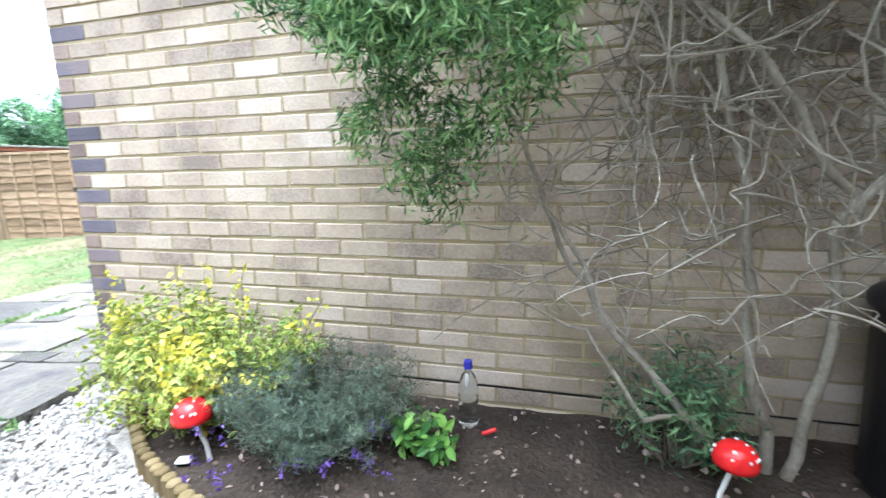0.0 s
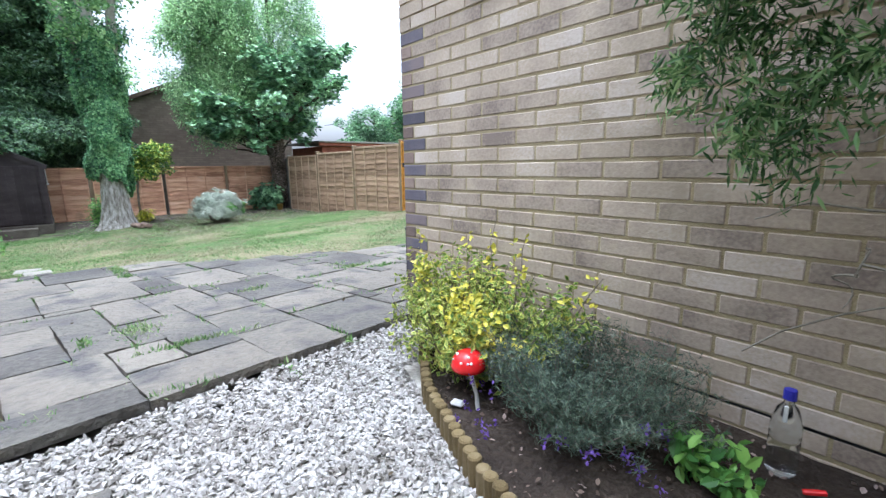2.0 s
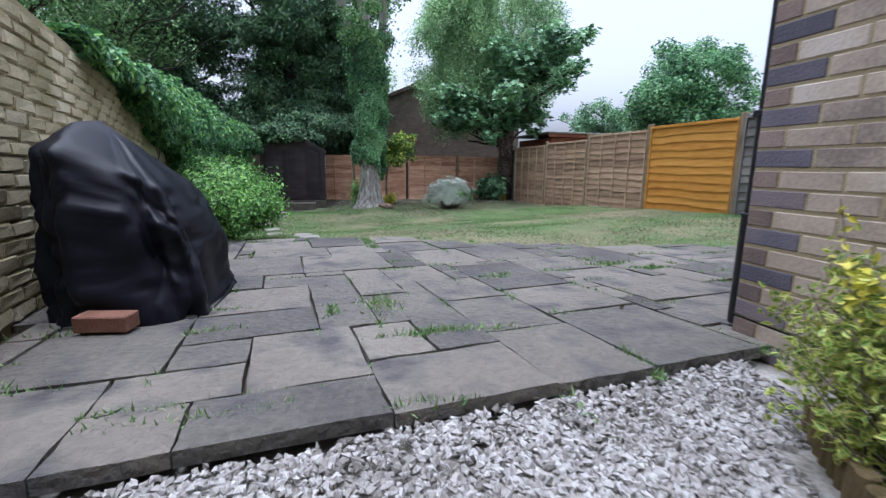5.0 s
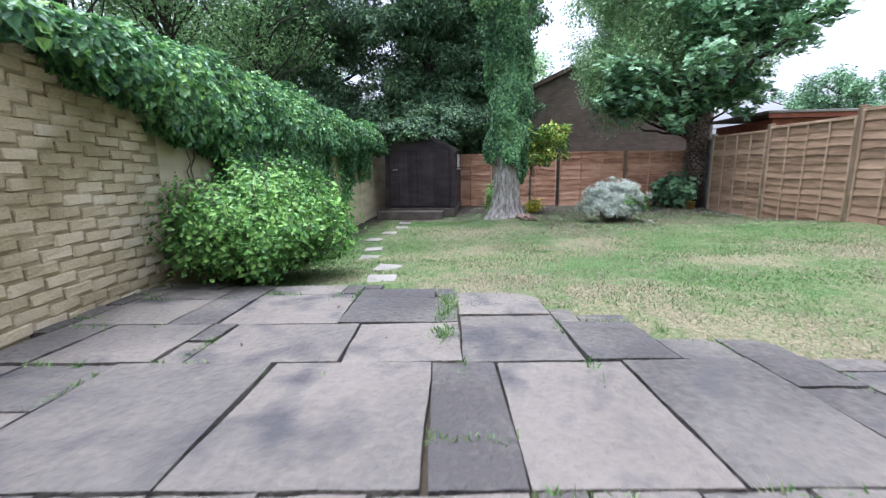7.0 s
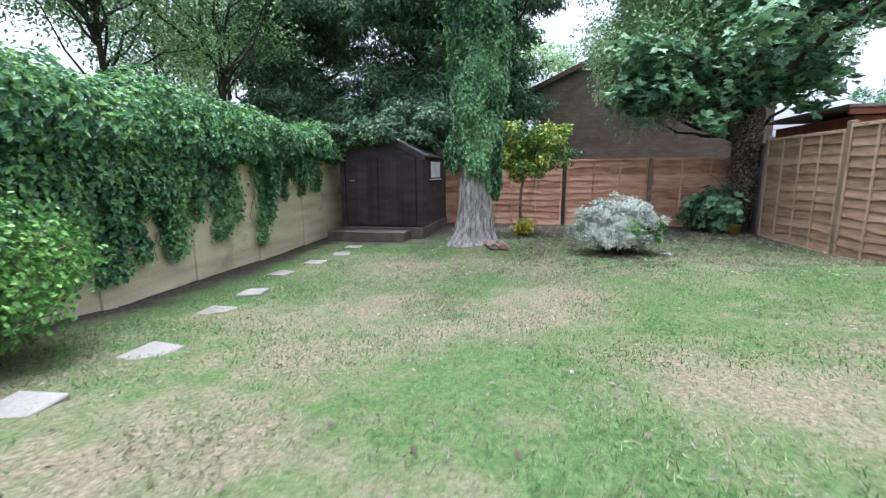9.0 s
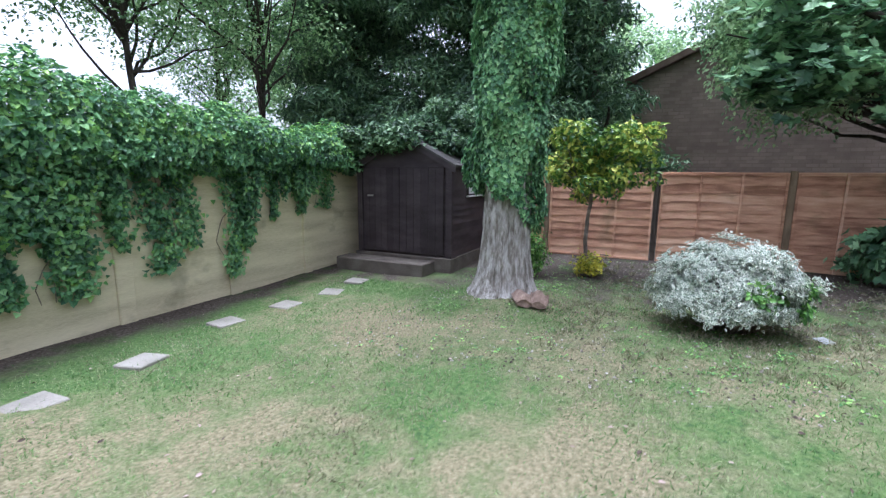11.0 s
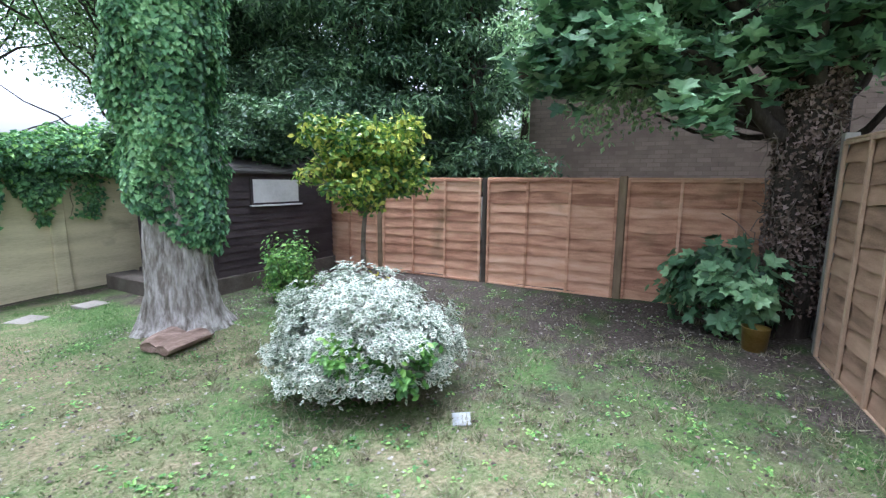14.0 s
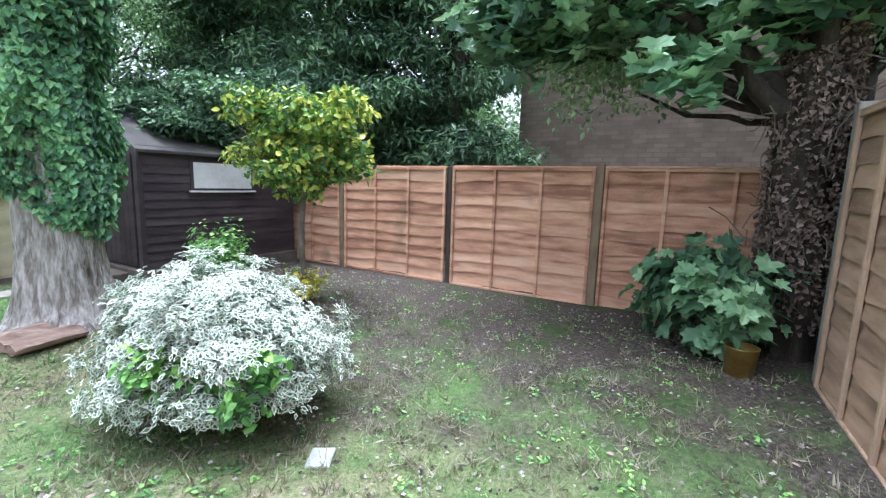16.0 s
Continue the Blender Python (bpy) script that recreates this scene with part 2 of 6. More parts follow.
L_LAV = leaf_material("grey_green_needle", [(0.045, 0.070, 0.050), (0.082, 0.122, 0.087), (0.138, 0.190, 0.130), (0.21, 0.27, 0.19)], 0.6)
L_PURPLE = leaf_material("purple_flower", [(0.080, 0.040, 0.240), (0.144, 0.072, 0.336), (0.208, 0.128, 0.400)], 0.6)
L_WILLOW = leaf_material("narrow_green_leaf", [(0.045, 0.105, 0.038), (0.10, 0.205, 0.068), (0.195, 0.335, 0.12), (0.36, 0.50, 0.21)], 0.45, 0.35)
L_GRASS = leaf_material("lawn_blade", [(0.055, 0.135, 0.036), (0.100, 0.215, 0.058), (0.175, 0.285, 0.095), (0.320, 0.380, 0.200)], 0.7, 0.2, 0.2)
L_STRAW = leaf_material("dry_lawn_blade", [(0.125, 0.132, 0.066), (0.205, 0.204, 0.120), (0.285, 0.270, 0.180), (0.355, 0.332, 0.252)], 0.8, 0.2, 0.2)
M_CRUMB = material("earth_crumb", [(0.05, 0.04, 0.033), (0.11, 0.09, 0.075), (0.22, 0.20, 0.17), (0.4, 0.38, 0.34)], 0.95, 5, 60, 0.2, island=0.8)
L_DEAD = leaf_material("dead_ivy_leaf", [(0.070, 0.049, 0.038), (0.154, 0.112, 0.087), (0.280, 0.210, 0.175), (0.392, 0.308, 0.280)], 0.8, 0.1)

# ---- mesh helpers ----


def part(name, bm, mat, parent=None, label="", smooth=False):
    me = bpy.data.meshes.new(name)
    bm.to_mesh(me)
    bm.free()
    if smooth:
        me.shade_smooth()
    for m in mat if isinstance(mat, (list, tuple)) else (mat,):
        me.materials.append(m)
    ob = new(name, me)
    ob.parent = parent
    return tagged(ob, label)


def raw(name, verts, faces, mat, parent=None, index=None, smooth=False):
    """A mesh of many equal-sided faces from arrays."""
    me = bpy.data.meshes.new(name)
    verts, faces = np.asarray(verts, np.float32), np.asarray(faces, np.int32)
    k = faces.shape[1]
    me.vertices.add(len(verts))
    me.vertices.foreach_set("co", verts.ravel())
    me.loops.add(faces.size)
    me.loops.foreach_set("vertex_index", faces.ravel())
    me.polygons.add(len(faces))
    me.polygons.foreach_set("loop_start", np.arange(0, faces.size, k, dtype=np.int32))
    for m in mat if isinstance(mat, (list, tuple)) else (mat,):
        me.materials.append(m)
    if index is not None:
        me.polygons.foreach_set("material_index", np.asarray(index, np.int32))
    me.update(calc_edges=True)
    if smooth:
        me.shade_smooth()
    else:
        me.shade_flat()
    ob = new(name, me)
    ob.parent = parent
    return ob


def empty(name, at=(0, 0, 0), rz=0.0):
    ob = new(name)
    ob.empty_display_size = 0.1
    ob.matrix_world = pose(*at, 0, 0, rz)
    return ob


def box_bm(x0, x1, y0, y1, z0, z1, bevel=0.0, bm=None, cuts=0):
    bm = bm or bmesh.new()
    r = bmesh.ops.create_cube(bm, size=1.0)
    for v in r["verts"]:
        v.co = ((x0 + x1) / 2 + v.co.x * (x1 - x0), (y0 + y1) / 2 + v.co.y * (y1 - y0), (z0 + z1) / 2 + v.co.z * (z1 - z0))
    if bevel:
        edges = list({e for v in r["verts"] for e in v.link_edges})
        bmesh.ops.bevel(bm, geom=edges, offset=bevel, segments=1, affect="EDGES")
    return bm


def tube(points, radii, sides=7, jitter=0.0):
    """Arrays of a tapered tube along a line of points."""
    pts = np.asarray(points, float)
    radii = np.broadcast_to(np.asarray(radii, float), (len(pts),))
    tang = np.gradient(pts, axis=0)
    tang /= np.linalg.norm(tang, axis=1)[:, None] + 1e-9
    ref = np.where(np.abs(tang[:, 2:3]) > 0.9, [[1.0, 0, 0]], [[0, 0, 1.0]])
    a = np.cross(tang, ref)
    a /= np.linalg.norm(a, axis=1)[:, None] + 1e-9
    b = np.cross(tang, a)
    for i in range(1, len(a)):
        if a[i] @ a[i - 1] < 0:
            a[i], b[i] = -a[i], -b[i]
    ang = np.linspace(0, 2 * np.pi, sides, endpoint=False)
    ring = a[:, None] * np.cos(ang)[None, :, None] + b[:, None] * np.sin(ang)[None, :, None]
    r = radii[:, None, None] * (1 + jitter * rng.standard_normal((len(pts), sides, 1)))
    v = (pts[:, None] + ring * r).reshape(-1, 3)
    f = []
    for i in range(len(pts) - 1):
        for k in range(sides):
            n = (k + 1) % sides
            f.append((i * sides + k, i * sides + n, (i + 1) * sides + n, (i + 1) * sides + k))
    return v, np.array(f)


def merged(pieces):
    vs, fs, off = [], [], 0
    for v, f in pieces:
        vs.append(v)
        fs.append(f + off)
        off += len(v)
    return np.concatenate(vs), np.concatenate(fs)


def wobble(p, q, n=8, amount=0.1, sag=0.0):
    """A crooked line from p to q."""
    p, q = np.asarray(p, float), np.asarray(q, float)
    t = np.linspace(0, 1, n)[:, None]
    line = p + (q - p) * t
    walk_ = np.cumsum(rng.standard_normal((n, 3)), axis=0)
    walk_ -= walk_[0] + (walk_[-1] - walk_[0]) * t
    line += walk_ * amount * np.linalg.norm(q - p) / n
    line[:, 2] -= sag * np.sin(t[:, 0] * np.pi)
    return line


# leaf outlines: vertices in x (width), y (length), z (fold); triangles; material slot of each
def outline_leaf(pts, fold=0.12, slot=0):
    ring = np.array(pts, float)
    v = np.zeros((len(ring) + 1, 3))
    v[0] = (0, 0.42, -fold * 0.5)
    v[1:, :2] = ring
    v[1:, 2] = fold * np.abs(ring[:, 0])
    n = len(ring)
    f = np.array([(0, 1 + k, 1 + (k + 1) % n) for k in range(n)])
    return v, f, np.full(len(f), slot)


def folded_leaf(pts, fold):
    """A leaf of a few triangles, folded along its midrib; pts run round it from the base."""
    ring = np.array(pts, float)
    v = np.column_stack([ring, fold * np.abs(ring[:, 0])])
    f = np.array([(0, k, k + 1) for k in range(1, len(ring) - 1)])
    return v, f, np.zeros(len(f), int)


OVAL = folded_leaf([(0, 0), (0.25, 0.25), (0.27, 0.6), (0, 1.0), (-0.27, 0.6), (-0.25, 0.25)], 0.35)
SPRIG = folded_leaf([(0, 0), (0.055, 0.4), (0, 1.0), (-0.055, 0.4)], 0.4)
NARROW = folded_leaf([(0, 0), (0.09, 0.4), (0, 1.0), (-0.09, 0.4)], 0.4)
IVY = outline_leaf([(0, 0.08), (0.48, 0.14), (0.31, 0.56), (0, 1.0), (-0.31, 0.56), (-0.48, 0.14)], 0.3)
MAPLE = outline_leaf([(0, 0.1), (0.28, -0.02), (0.42, 0.12), (0.62, 0.18), (0.5, 0.36), (0.66, 0.62), (0.40, 0.60), (0.22, 0.62), (0.2, 0.85), (0, 1.05),
                      (-0.2, 0.85), (-0.22, 0.62), (-0.40, 0.60), (-0.66, 0.62), (-0.5, 0.36), (-0.62, 0.18), (-0.42, 0.12), (-0.28, -0.02)], 0.2)
DIAMOND = (np.array([(0, 0, 0), (0.26, 0.45, 0.1), (0, 1.0, 0), (-0.26, 0.5, 0.1)]), np.array([(0, 1, 2), (0, 2, 3)]), np.array([0, 0]))
SPRAY = (np.array([(0, 0, 0), (0.15, 0.4, 0.05), (0, 1.0, -0.12), (-0.15, 0.4, 0.05)]), np.array([(0, 1, 2), (0, 2, 3)]), np.array([0, 0]))
BLADE = (np.array([(-0.06, 0, 0), (0.06, 0, 0), (0.0, 1.0, 0.15)]), np.array([(0, 1, 2)]), np.array([0]))


def edged_leaf():
    outer = np.array([(0, 0), (0.24, 0.42), (0.0, 1.0), (-0.24, 0.42)])
    inner = (outer - (0, 0.46)) * 0.6 + (0, 0.46)
    v = np.zeros((9, 3))
    v[0] = (0, 0.46, -0.05)
    v[1:5, :2], v[5:, :2] = inner, outer
    v[1:, 2] = 0.3 * np.abs(v[1:, 0])
    f, s = [], []
    for k in range(4):
        n = (k + 1) % 4
        f += [(0, 1 + k, 1 + n), (1 + k, 5 + k, 5 + n), (1 + k, 5 + n, 1 + n)]
        s += [1, 0, 0]
    return v, np.array(f), np.array(s)


EDGED = edged_leaf()


def frames(n, facing=None, spread=1.0, droop=0.0):
    """Random turns: leaf normal near facing, leaf tip hanging by droop."""
    normal = rng.standard_normal((n, 3)) * spread
    if facing is not None:
        normal = normal + facing
    normal /= np.linalg.norm(normal, axis=1)[:, None] + 1e-9
    tip = rng.standard_normal((n, 3)) + (0, 0, -droop)
    tip -= normal * np.sum(tip * normal, axis=1)[:, None]
    tip /= np.linalg.norm(tip, axis=1)[:, None] + 1e-9
    side = np.cross(tip, normal)
    return np.stack([side, tip, normal], axis=2)


def leaves(name, template, at, turn, size, mats, parent=None):
    v, f, s = template
    n = len(at)
    verts = np.einsum("nij,kj->nki", turn, v) * np.asarray(size).reshape(-1, 1, 1) + np.asarray(at)[:, None]
    faces = f[None] + (np.arange(n) * len(v))[:, None, None]
    return raw(name, verts.reshape(-1, 3), faces.reshape(-1, 3), mats, parent, np.tile(s, n))


def blob_points(n, blobs, shell=0.55):
    """Points in a set of ellipsoid clumps (centre, radii), mostly near their surface, and the outward direction."""
    vol = np.array([r[0] * r[1] * r[2] for _, r in blobs]) ** 0.67
    which = rng.choice(len(blobs), n, p=vol / vol.sum())
    d = rng.standard_normal((n, 3))
    d /= np.linalg.norm(d, axis=1)[:, None]
    rad = 1 - shell * rng.random(n) ** 1.6
    c = np.array([b[0] for b in blobs], float)[which]
    r = np.array([b[1] for b in blobs], float)[which]
    return c + d * r * rad[:, None] * (0.85 + 0.3 * rng.random((n, 1))), d


def clumps(centre, radii, count, size, flat=1.0):
    """Small clumps scattered over and in an ellipsoid, for an uneven crown."""
    out = []
    for _ in range(count):
        d = rng.standard_normal(3)
        d /= np.linalg.norm(d)
        k = rng.random() ** 0.45
        p = np.array(centre) + d * np.array(radii) * k
        r = size * (0.6 + 0.8 * rng.random())
        out.append((p, (r, r, r * flat)))
    return out


# ---- the lie of the land ----
def ground_z(x, y):
    x, y = np.asarray(x, float), np.asarray(y, float)
    base = np.interp(x, [-60, -16.2, -12.5, -9.0, -6.2, -1.3, -1.2, 40], [-0.1, -0.17, -0.23, -0.18, 0.09, 0.315, 0.235, 0.235])
    tilt = np.interp(x, [-60, -16, -13, -10.5, -8.5, -6.2, -4, 40], [0, 0.005, 0.012, 0.045, 0.05, 0.03, 0.0, 0.0])
    mound = 0.17 * np.exp(-((x + 12.5) ** 2 + (y - 1.95) ** 2) / 0.6)
    return base + mound + tilt * np.clip(y - 1.5, -2.5, 6.5)


PAVE_TURN = 6.0


def lawn_edge(y):
    return np.interp(y, [-2, 1.2, 1.25, 1.85, 1.9, 2.4, 2.45, 2.95, 3.0, 3.6, 3.65, 5.0, 5.05, 8], [-6.1, -6.1, -5.9, -5.9, -5.5, -5.5, -5.05, -5.05, -4.75, -4.75, -4.4, -4.4, -4.1, -4.0])


WALL_LINE_X, WALL_LINE_Y = [-17.0, -13.9, -10.3, -6.3, 3.0], [-1.40, -1.52, -1.66, -1.38, 0.22]


def wall_y(x):
    return np.interp(x, WALL_LINE_X, WALL_LINE_Y)

# ---- ground sheet ----


def ground_sheet():
    xs = np.concatenate([[-900, -300, -100, -50, -30, -22], np.arange(-18, 3.01, 0.12), [6, 10, 20, 50, 100, 300, 900]])
    ys = np.concatenate([[-900, -300, -100, -50, -20, -8], np.arange(-2.4, 8.61, 0.12), [12, 20, 50, 100, 300, 900]])
    X, Y = np.meshgrid(xs, ys, indexing="ij")
    Z = ground_z(X, Y)
    under = (X > lawn_edge(Y) + 0.05) & (X < -0.9)
    Z = Z - np.where(under, 0.055, 0.0)
    Z = np.where((X > -1.75) & (X < 8), 0.1, Z)
    lumps = np.array([noise.noise((x * 1.3, y * 1.3, 0)) for x, y in zip(X.ravel(), Y.ravel())]).reshape(X.shape)
    near = (np.abs(X) < 25) & (np.abs(Y) < 12)
    Z = Z + np.where(near & ~under & (X < -4), lumps * 0.018, 0)
    v = np.stack([X, Y, Z], -1).reshape(-1, 3)
    nx, ny = len(xs), len(ys)
    i, j = np.meshgrid(np.arange(nx - 1), np.arange(ny - 1), indexing="ij")
    a = (i * ny + j).ravel()
    f = np.stack([a, a + ny, a + ny + 1, a + 1], 1)
    m = bpy.data.materials.new("lawn_and_soil")
    m.use_nodes = True
    n, l = m.node_tree.nodes, m.node_tree.links
    bsdf = n["Principled BSDF"]
    bsdf.inputs["Roughness"].default_value = 0.95
    bsdf.inputs["Specular IOR Level"].default_value = 0.15
    geo = n.new("ShaderNodeNewGeometry")

    def tex(scale, detail=5):
        t = n.new("ShaderNodeTexNoise")
        t.inputs["Scale"].default_value, t.inputs["Detail"].default_value = scale, detail
        l.new(geo.outputs["Position"], t.inputs["Vector"])
        return t.outputs["Fac"]

    def ramp(fac, cols):
        r = n.new("ShaderNodeValToRGB")
        while len(r.color_ramp.elements) < len(cols):
            r.color_ramp.elements.new(0.5)
        for k, (p, c) in enumerate(cols):
            r.color_ramp.elements[k].position, r.color_ramp.elements[k].color = p, (*c, 1)
        l.new(fac, r.inputs[0])
        return r.outputs[0]

    def math_(op, a, b):
        t = n.new("ShaderNodeMath")
        t.operation = op
        for k, s in enumerate((a, b)):
            if isinstance(s, (int, float)):
                t.inputs[k].default_value = s
            else:
                l.new(s, t.inputs[k])
        return t.outputs[0]

    def blend(fac, a, b):
        t = n.new("ShaderNodeMixRGB")
        l.new(fac, t.inputs[0])
        l.new(a, t.inputs[1])
        l.new(b, t.inputs[2])
        return t.outputs[0]

    green = ramp(tex(30), [(0.3, (0.045, 0.095, 0.032)), (0.5, (0.09, 0.155, 0.05)), (0.7, (0.14, 0.205, 0.078))])
    straw = ramp(tex(40), [(0.3, (0.13, 0.12, 0.065)), (0.5, (0.215, 0.195, 0.115)), (0.7, (0.30, 0.27, 0.175))])
    soil = ramp(tex(35), [(0.3, (0.040, 0.033, 0.027)), (0.5, (0.078, 0.064, 0.053)), (0.7, (0.145, 0.125, 0.105))])
    moss = ramp(tex(25), [(0.3, (0.030, 0.050, 0.018)), (0.5, (0.055, 0.085, 0.030)), (0.7, (0.09, 0.12, 0.05))])
    mossy = n.new("ShaderNodeMapRange")
    mossy.inputs["From Min"].default_value, mossy.inputs["From Max"].default_value = 0.54, 0.68
    l.new(tex(2.6, 6), mossy.inputs["Value"])
    soil = blend(mossy.outputs[0], soil, moss)
    dry = n.new("ShaderNodeMapRange")
    dry.inputs["From Min"].default_value, dry.inputs["From Max"].default_value = 0.435, 0.575
    l.new(math_("ADD", math_("MULTIPLY", tex(0.55, 6), 0.7), math_("MULTIPLY", tex(5.0, 5), 0.3)), dry.inputs["Value"])
    sep = n.new("ShaderNodeSeparateXYZ")
    l.new(geo.outputs["Position"], sep.inputs[0])
    open_lawn = n.new("ShaderNodeClamp")
    l.new(math_("MULTIPLY", math_("ADD", sep.outputs[0], 14.0), 0.6), open_lawn.inputs["Value"])
    turf = blend(math_("MULTIPLY", dry.outputs[0], open_lawn.outputs[0]), green, straw)
    wav = math_("MULTIPLY", math_("SUBTRACT", tex(2.2, 7), 0.5), 2.4)
    back = math_("ADD", math_("MULTIPLY", math_("ADD", sep.outputs[0], 12.5), -0.55), math_("MULTIPLY", wav, 1.5))
    left = math_("ADD", math_("MULTIPLY", math_("ADD", sep.outputs[1], 0.95), -3.0), wav)
    bare = n.new("ShaderNodeClamp")
    l.new(math_("MAXIMUM", back, left), bare.inputs["Value"])
    l.new(blend(bare.outputs[0], turf, soil), bsdf.inputs["Base Color"])
    bn = n.new("ShaderNodeBump")
    bn.inputs["Strength"].default_value, bn.inputs["Distance"].default_value = 0.8, 0.03
    l.new(tex(70), bn.inputs["Height"])
    l.new(bn.outputs[0], bsdf.inputs["Normal"])
    ob = raw("ground", v, f, m, smooth=True)
    return tagged(ob, "lawn with dry straw patches and bare soil edges", "lawn", kind="structure")


ground = ground_sheet()


def dryness(x, y):
    return 0.5 + np.array([0.9 * noise.noise((a * 0.55, b * 0.55, 3.3)) + 0.45 * noise.noise((a * 3.1, b * 3.1, 8.3)) for a, b in zip(x, y)])


def lawn_grass():
    n = 260000
    x = -16.1 + rng.random(n) * 12.2
    y = -1.4 + rng.random(n) * 9.1
    keep = (x < lawn_edge(y) - 0.0) & (y > wall_y(x) + 0.1)
    d = dryness(x, y)
    bare = np.maximum((-12.6 - x) * 0.45, (-0.75 - y) * 2.5) + (rng.random(n) - 0.5) * 0.9
    keep &= (bare < 0.45) | (rng.random(n) < 0.05)
    keep &= ~((np.abs(x + 14.9) < 1.9) & (y < 0.8))
    keep &= np.hypot(x + 12.6, y - 1.85) > 0.42
    x, y, d = x[keep], y[keep], d[keep]
    size = 0.018 + 0.026 * rng.random(len(x))
    at = np.stack([x, y, ground_z(x, y) - 0.004], 1)
    turn = frames(len(x), None, 1.0, -1.6)
    straw = (d + 0.22 * rng.standard_normal(len(x))) > 0.62
    straw &= x > -13.3 + 0.8 * rng.standard_normal(len(x))
    for mask, mat, nm, lab in ((~straw, L_GRASS, "lawn_grass", "short mown green grass blades"), (straw, L_STRAW, "dry_grass", "short dry straw-coloured grass blades")):
        wide = BLADE[0] * (1.5, 1, 1)
        ob = leaves(nm, (wide, BLADE[1], BLADE[2]), at[mask], turn[mask], size[mask], mat)
        tagged(ob, lab, "grass", kind="stuff")


lawn_grass()

# ---- gravel ----


def gravel_bed():
    n = 58000
    x, y = -1.42 + rng.random(n) * 3.6, -0.6 + rng.random(n) * 3.1
    edge = np.interp(x, [-1.0, 0.1, 1.5, 3], [2.15, 1.76, 1.3, 1.05])
    front = -1.27 - 0.11 * (y - 1.0)
    keep = (y < edge - 0.02) & (x > front + 0.01) & (y > wall_y(x) + 0.1)
    keep |= (y < 2.6) & (x < -0.95) & (x > front + 0.01) & (y > 1.5)
    x, y = x[keep], y[keep]
    v = np.array([(1, 0, 0), (-1, 0, 0), (0, 1, 0), (0, -1, 0), (0.2, 0.1, 1), (-0.1, 0, -1)], float)
    f = np.array([(0, 2, 4), (2, 1, 4), (1, 3, 4), (3, 0, 4), (2, 0, 5), (1, 2, 5), (3, 1, 5), (0, 3, 5)])
    s = 0.0085 + 0.009 * rng.random(len(x))
    near = np.clip(1 - (x - (-1.27 - 0.11 * (y - 1.0))) / 0.3, 0, 1)
    at = np.stack([x, y, 0.222 + 0.045 * near * near + s * 0.3 + 0.010 * rng.random(len(x))], 1)
    v = v * (1.2, 0.9, 0.65)
    verts = np.einsum("nij,nkj->nki", frames(len(x), np.array([0, 0, 1.5])), v[None] * (1 + 0.22 * rng.standard_normal((len(x), len(v), 1)))) * s[:, None, None] + at[:, None]
    faces = f[None] + (np.arange(len(x)) * len(v))[:, None, None]
    tagged(raw("gravel_stones", verts.reshape(-1, 3), faces.reshape(-1, 3), M_STONE), "loose white and cream gravel stones", "gravel", kind="stuff")
    m = 40
    gx, gy = np.concatenate([-1.1 + 1.6 * rng.random(20), -5.5 + 4.0 * rng.random(20)]), np.concatenate([0.3 + 1.4 * rng.random(20), -0.3 + 4.0 * rng.random(20)])
    gz = np.where(gx > -1.2, 0.247, np.interp(gx, [-6.2, -1.3], [0.10, 0.322]) + 0.012)
    tagged(leaves("dark_leaf_litter", OVAL, np.stack([gx, gy, gz], 1), frames(m, np.array([0, 0, 1.5]), 0.6), 0.02 + 0.022 * rng.random(m), M_JOINT), "dark dead leaves on gravel and paving", "litter", kind="stuff")
    tagged(part("gravel_base", box_bm(-1.5, 6.0, -3.0, 2.67, 0.1, 0.222), M_GRAVELBED), "pale gravel path beside the house", "gravel", kind="structure")


gravel_bed()

# ---- house ----
CORNER_X, FACE_Y, COURSE, BRICK = -1.655, 2.68, 0.085, 0.252


def brick_mesh(name, length, height=0.072, depth=0.05, mat=None):
    bm = box_bm(0, length, -0.005, depth, 0, height, 0.004)
    for v in bm.verts:
        v.co.y += 0.0015 * math.sin(v.co.x * 40)
    me = bpy.data.meshes.new(name)
    bm.to_mesh(me)
    bm.free()
    me.materials.append(mat)
    return me


def piece(name, me, parent, m):
    ob = new(name, me)
    ob.parent = parent
    ob.matrix_basis = m
    return ob


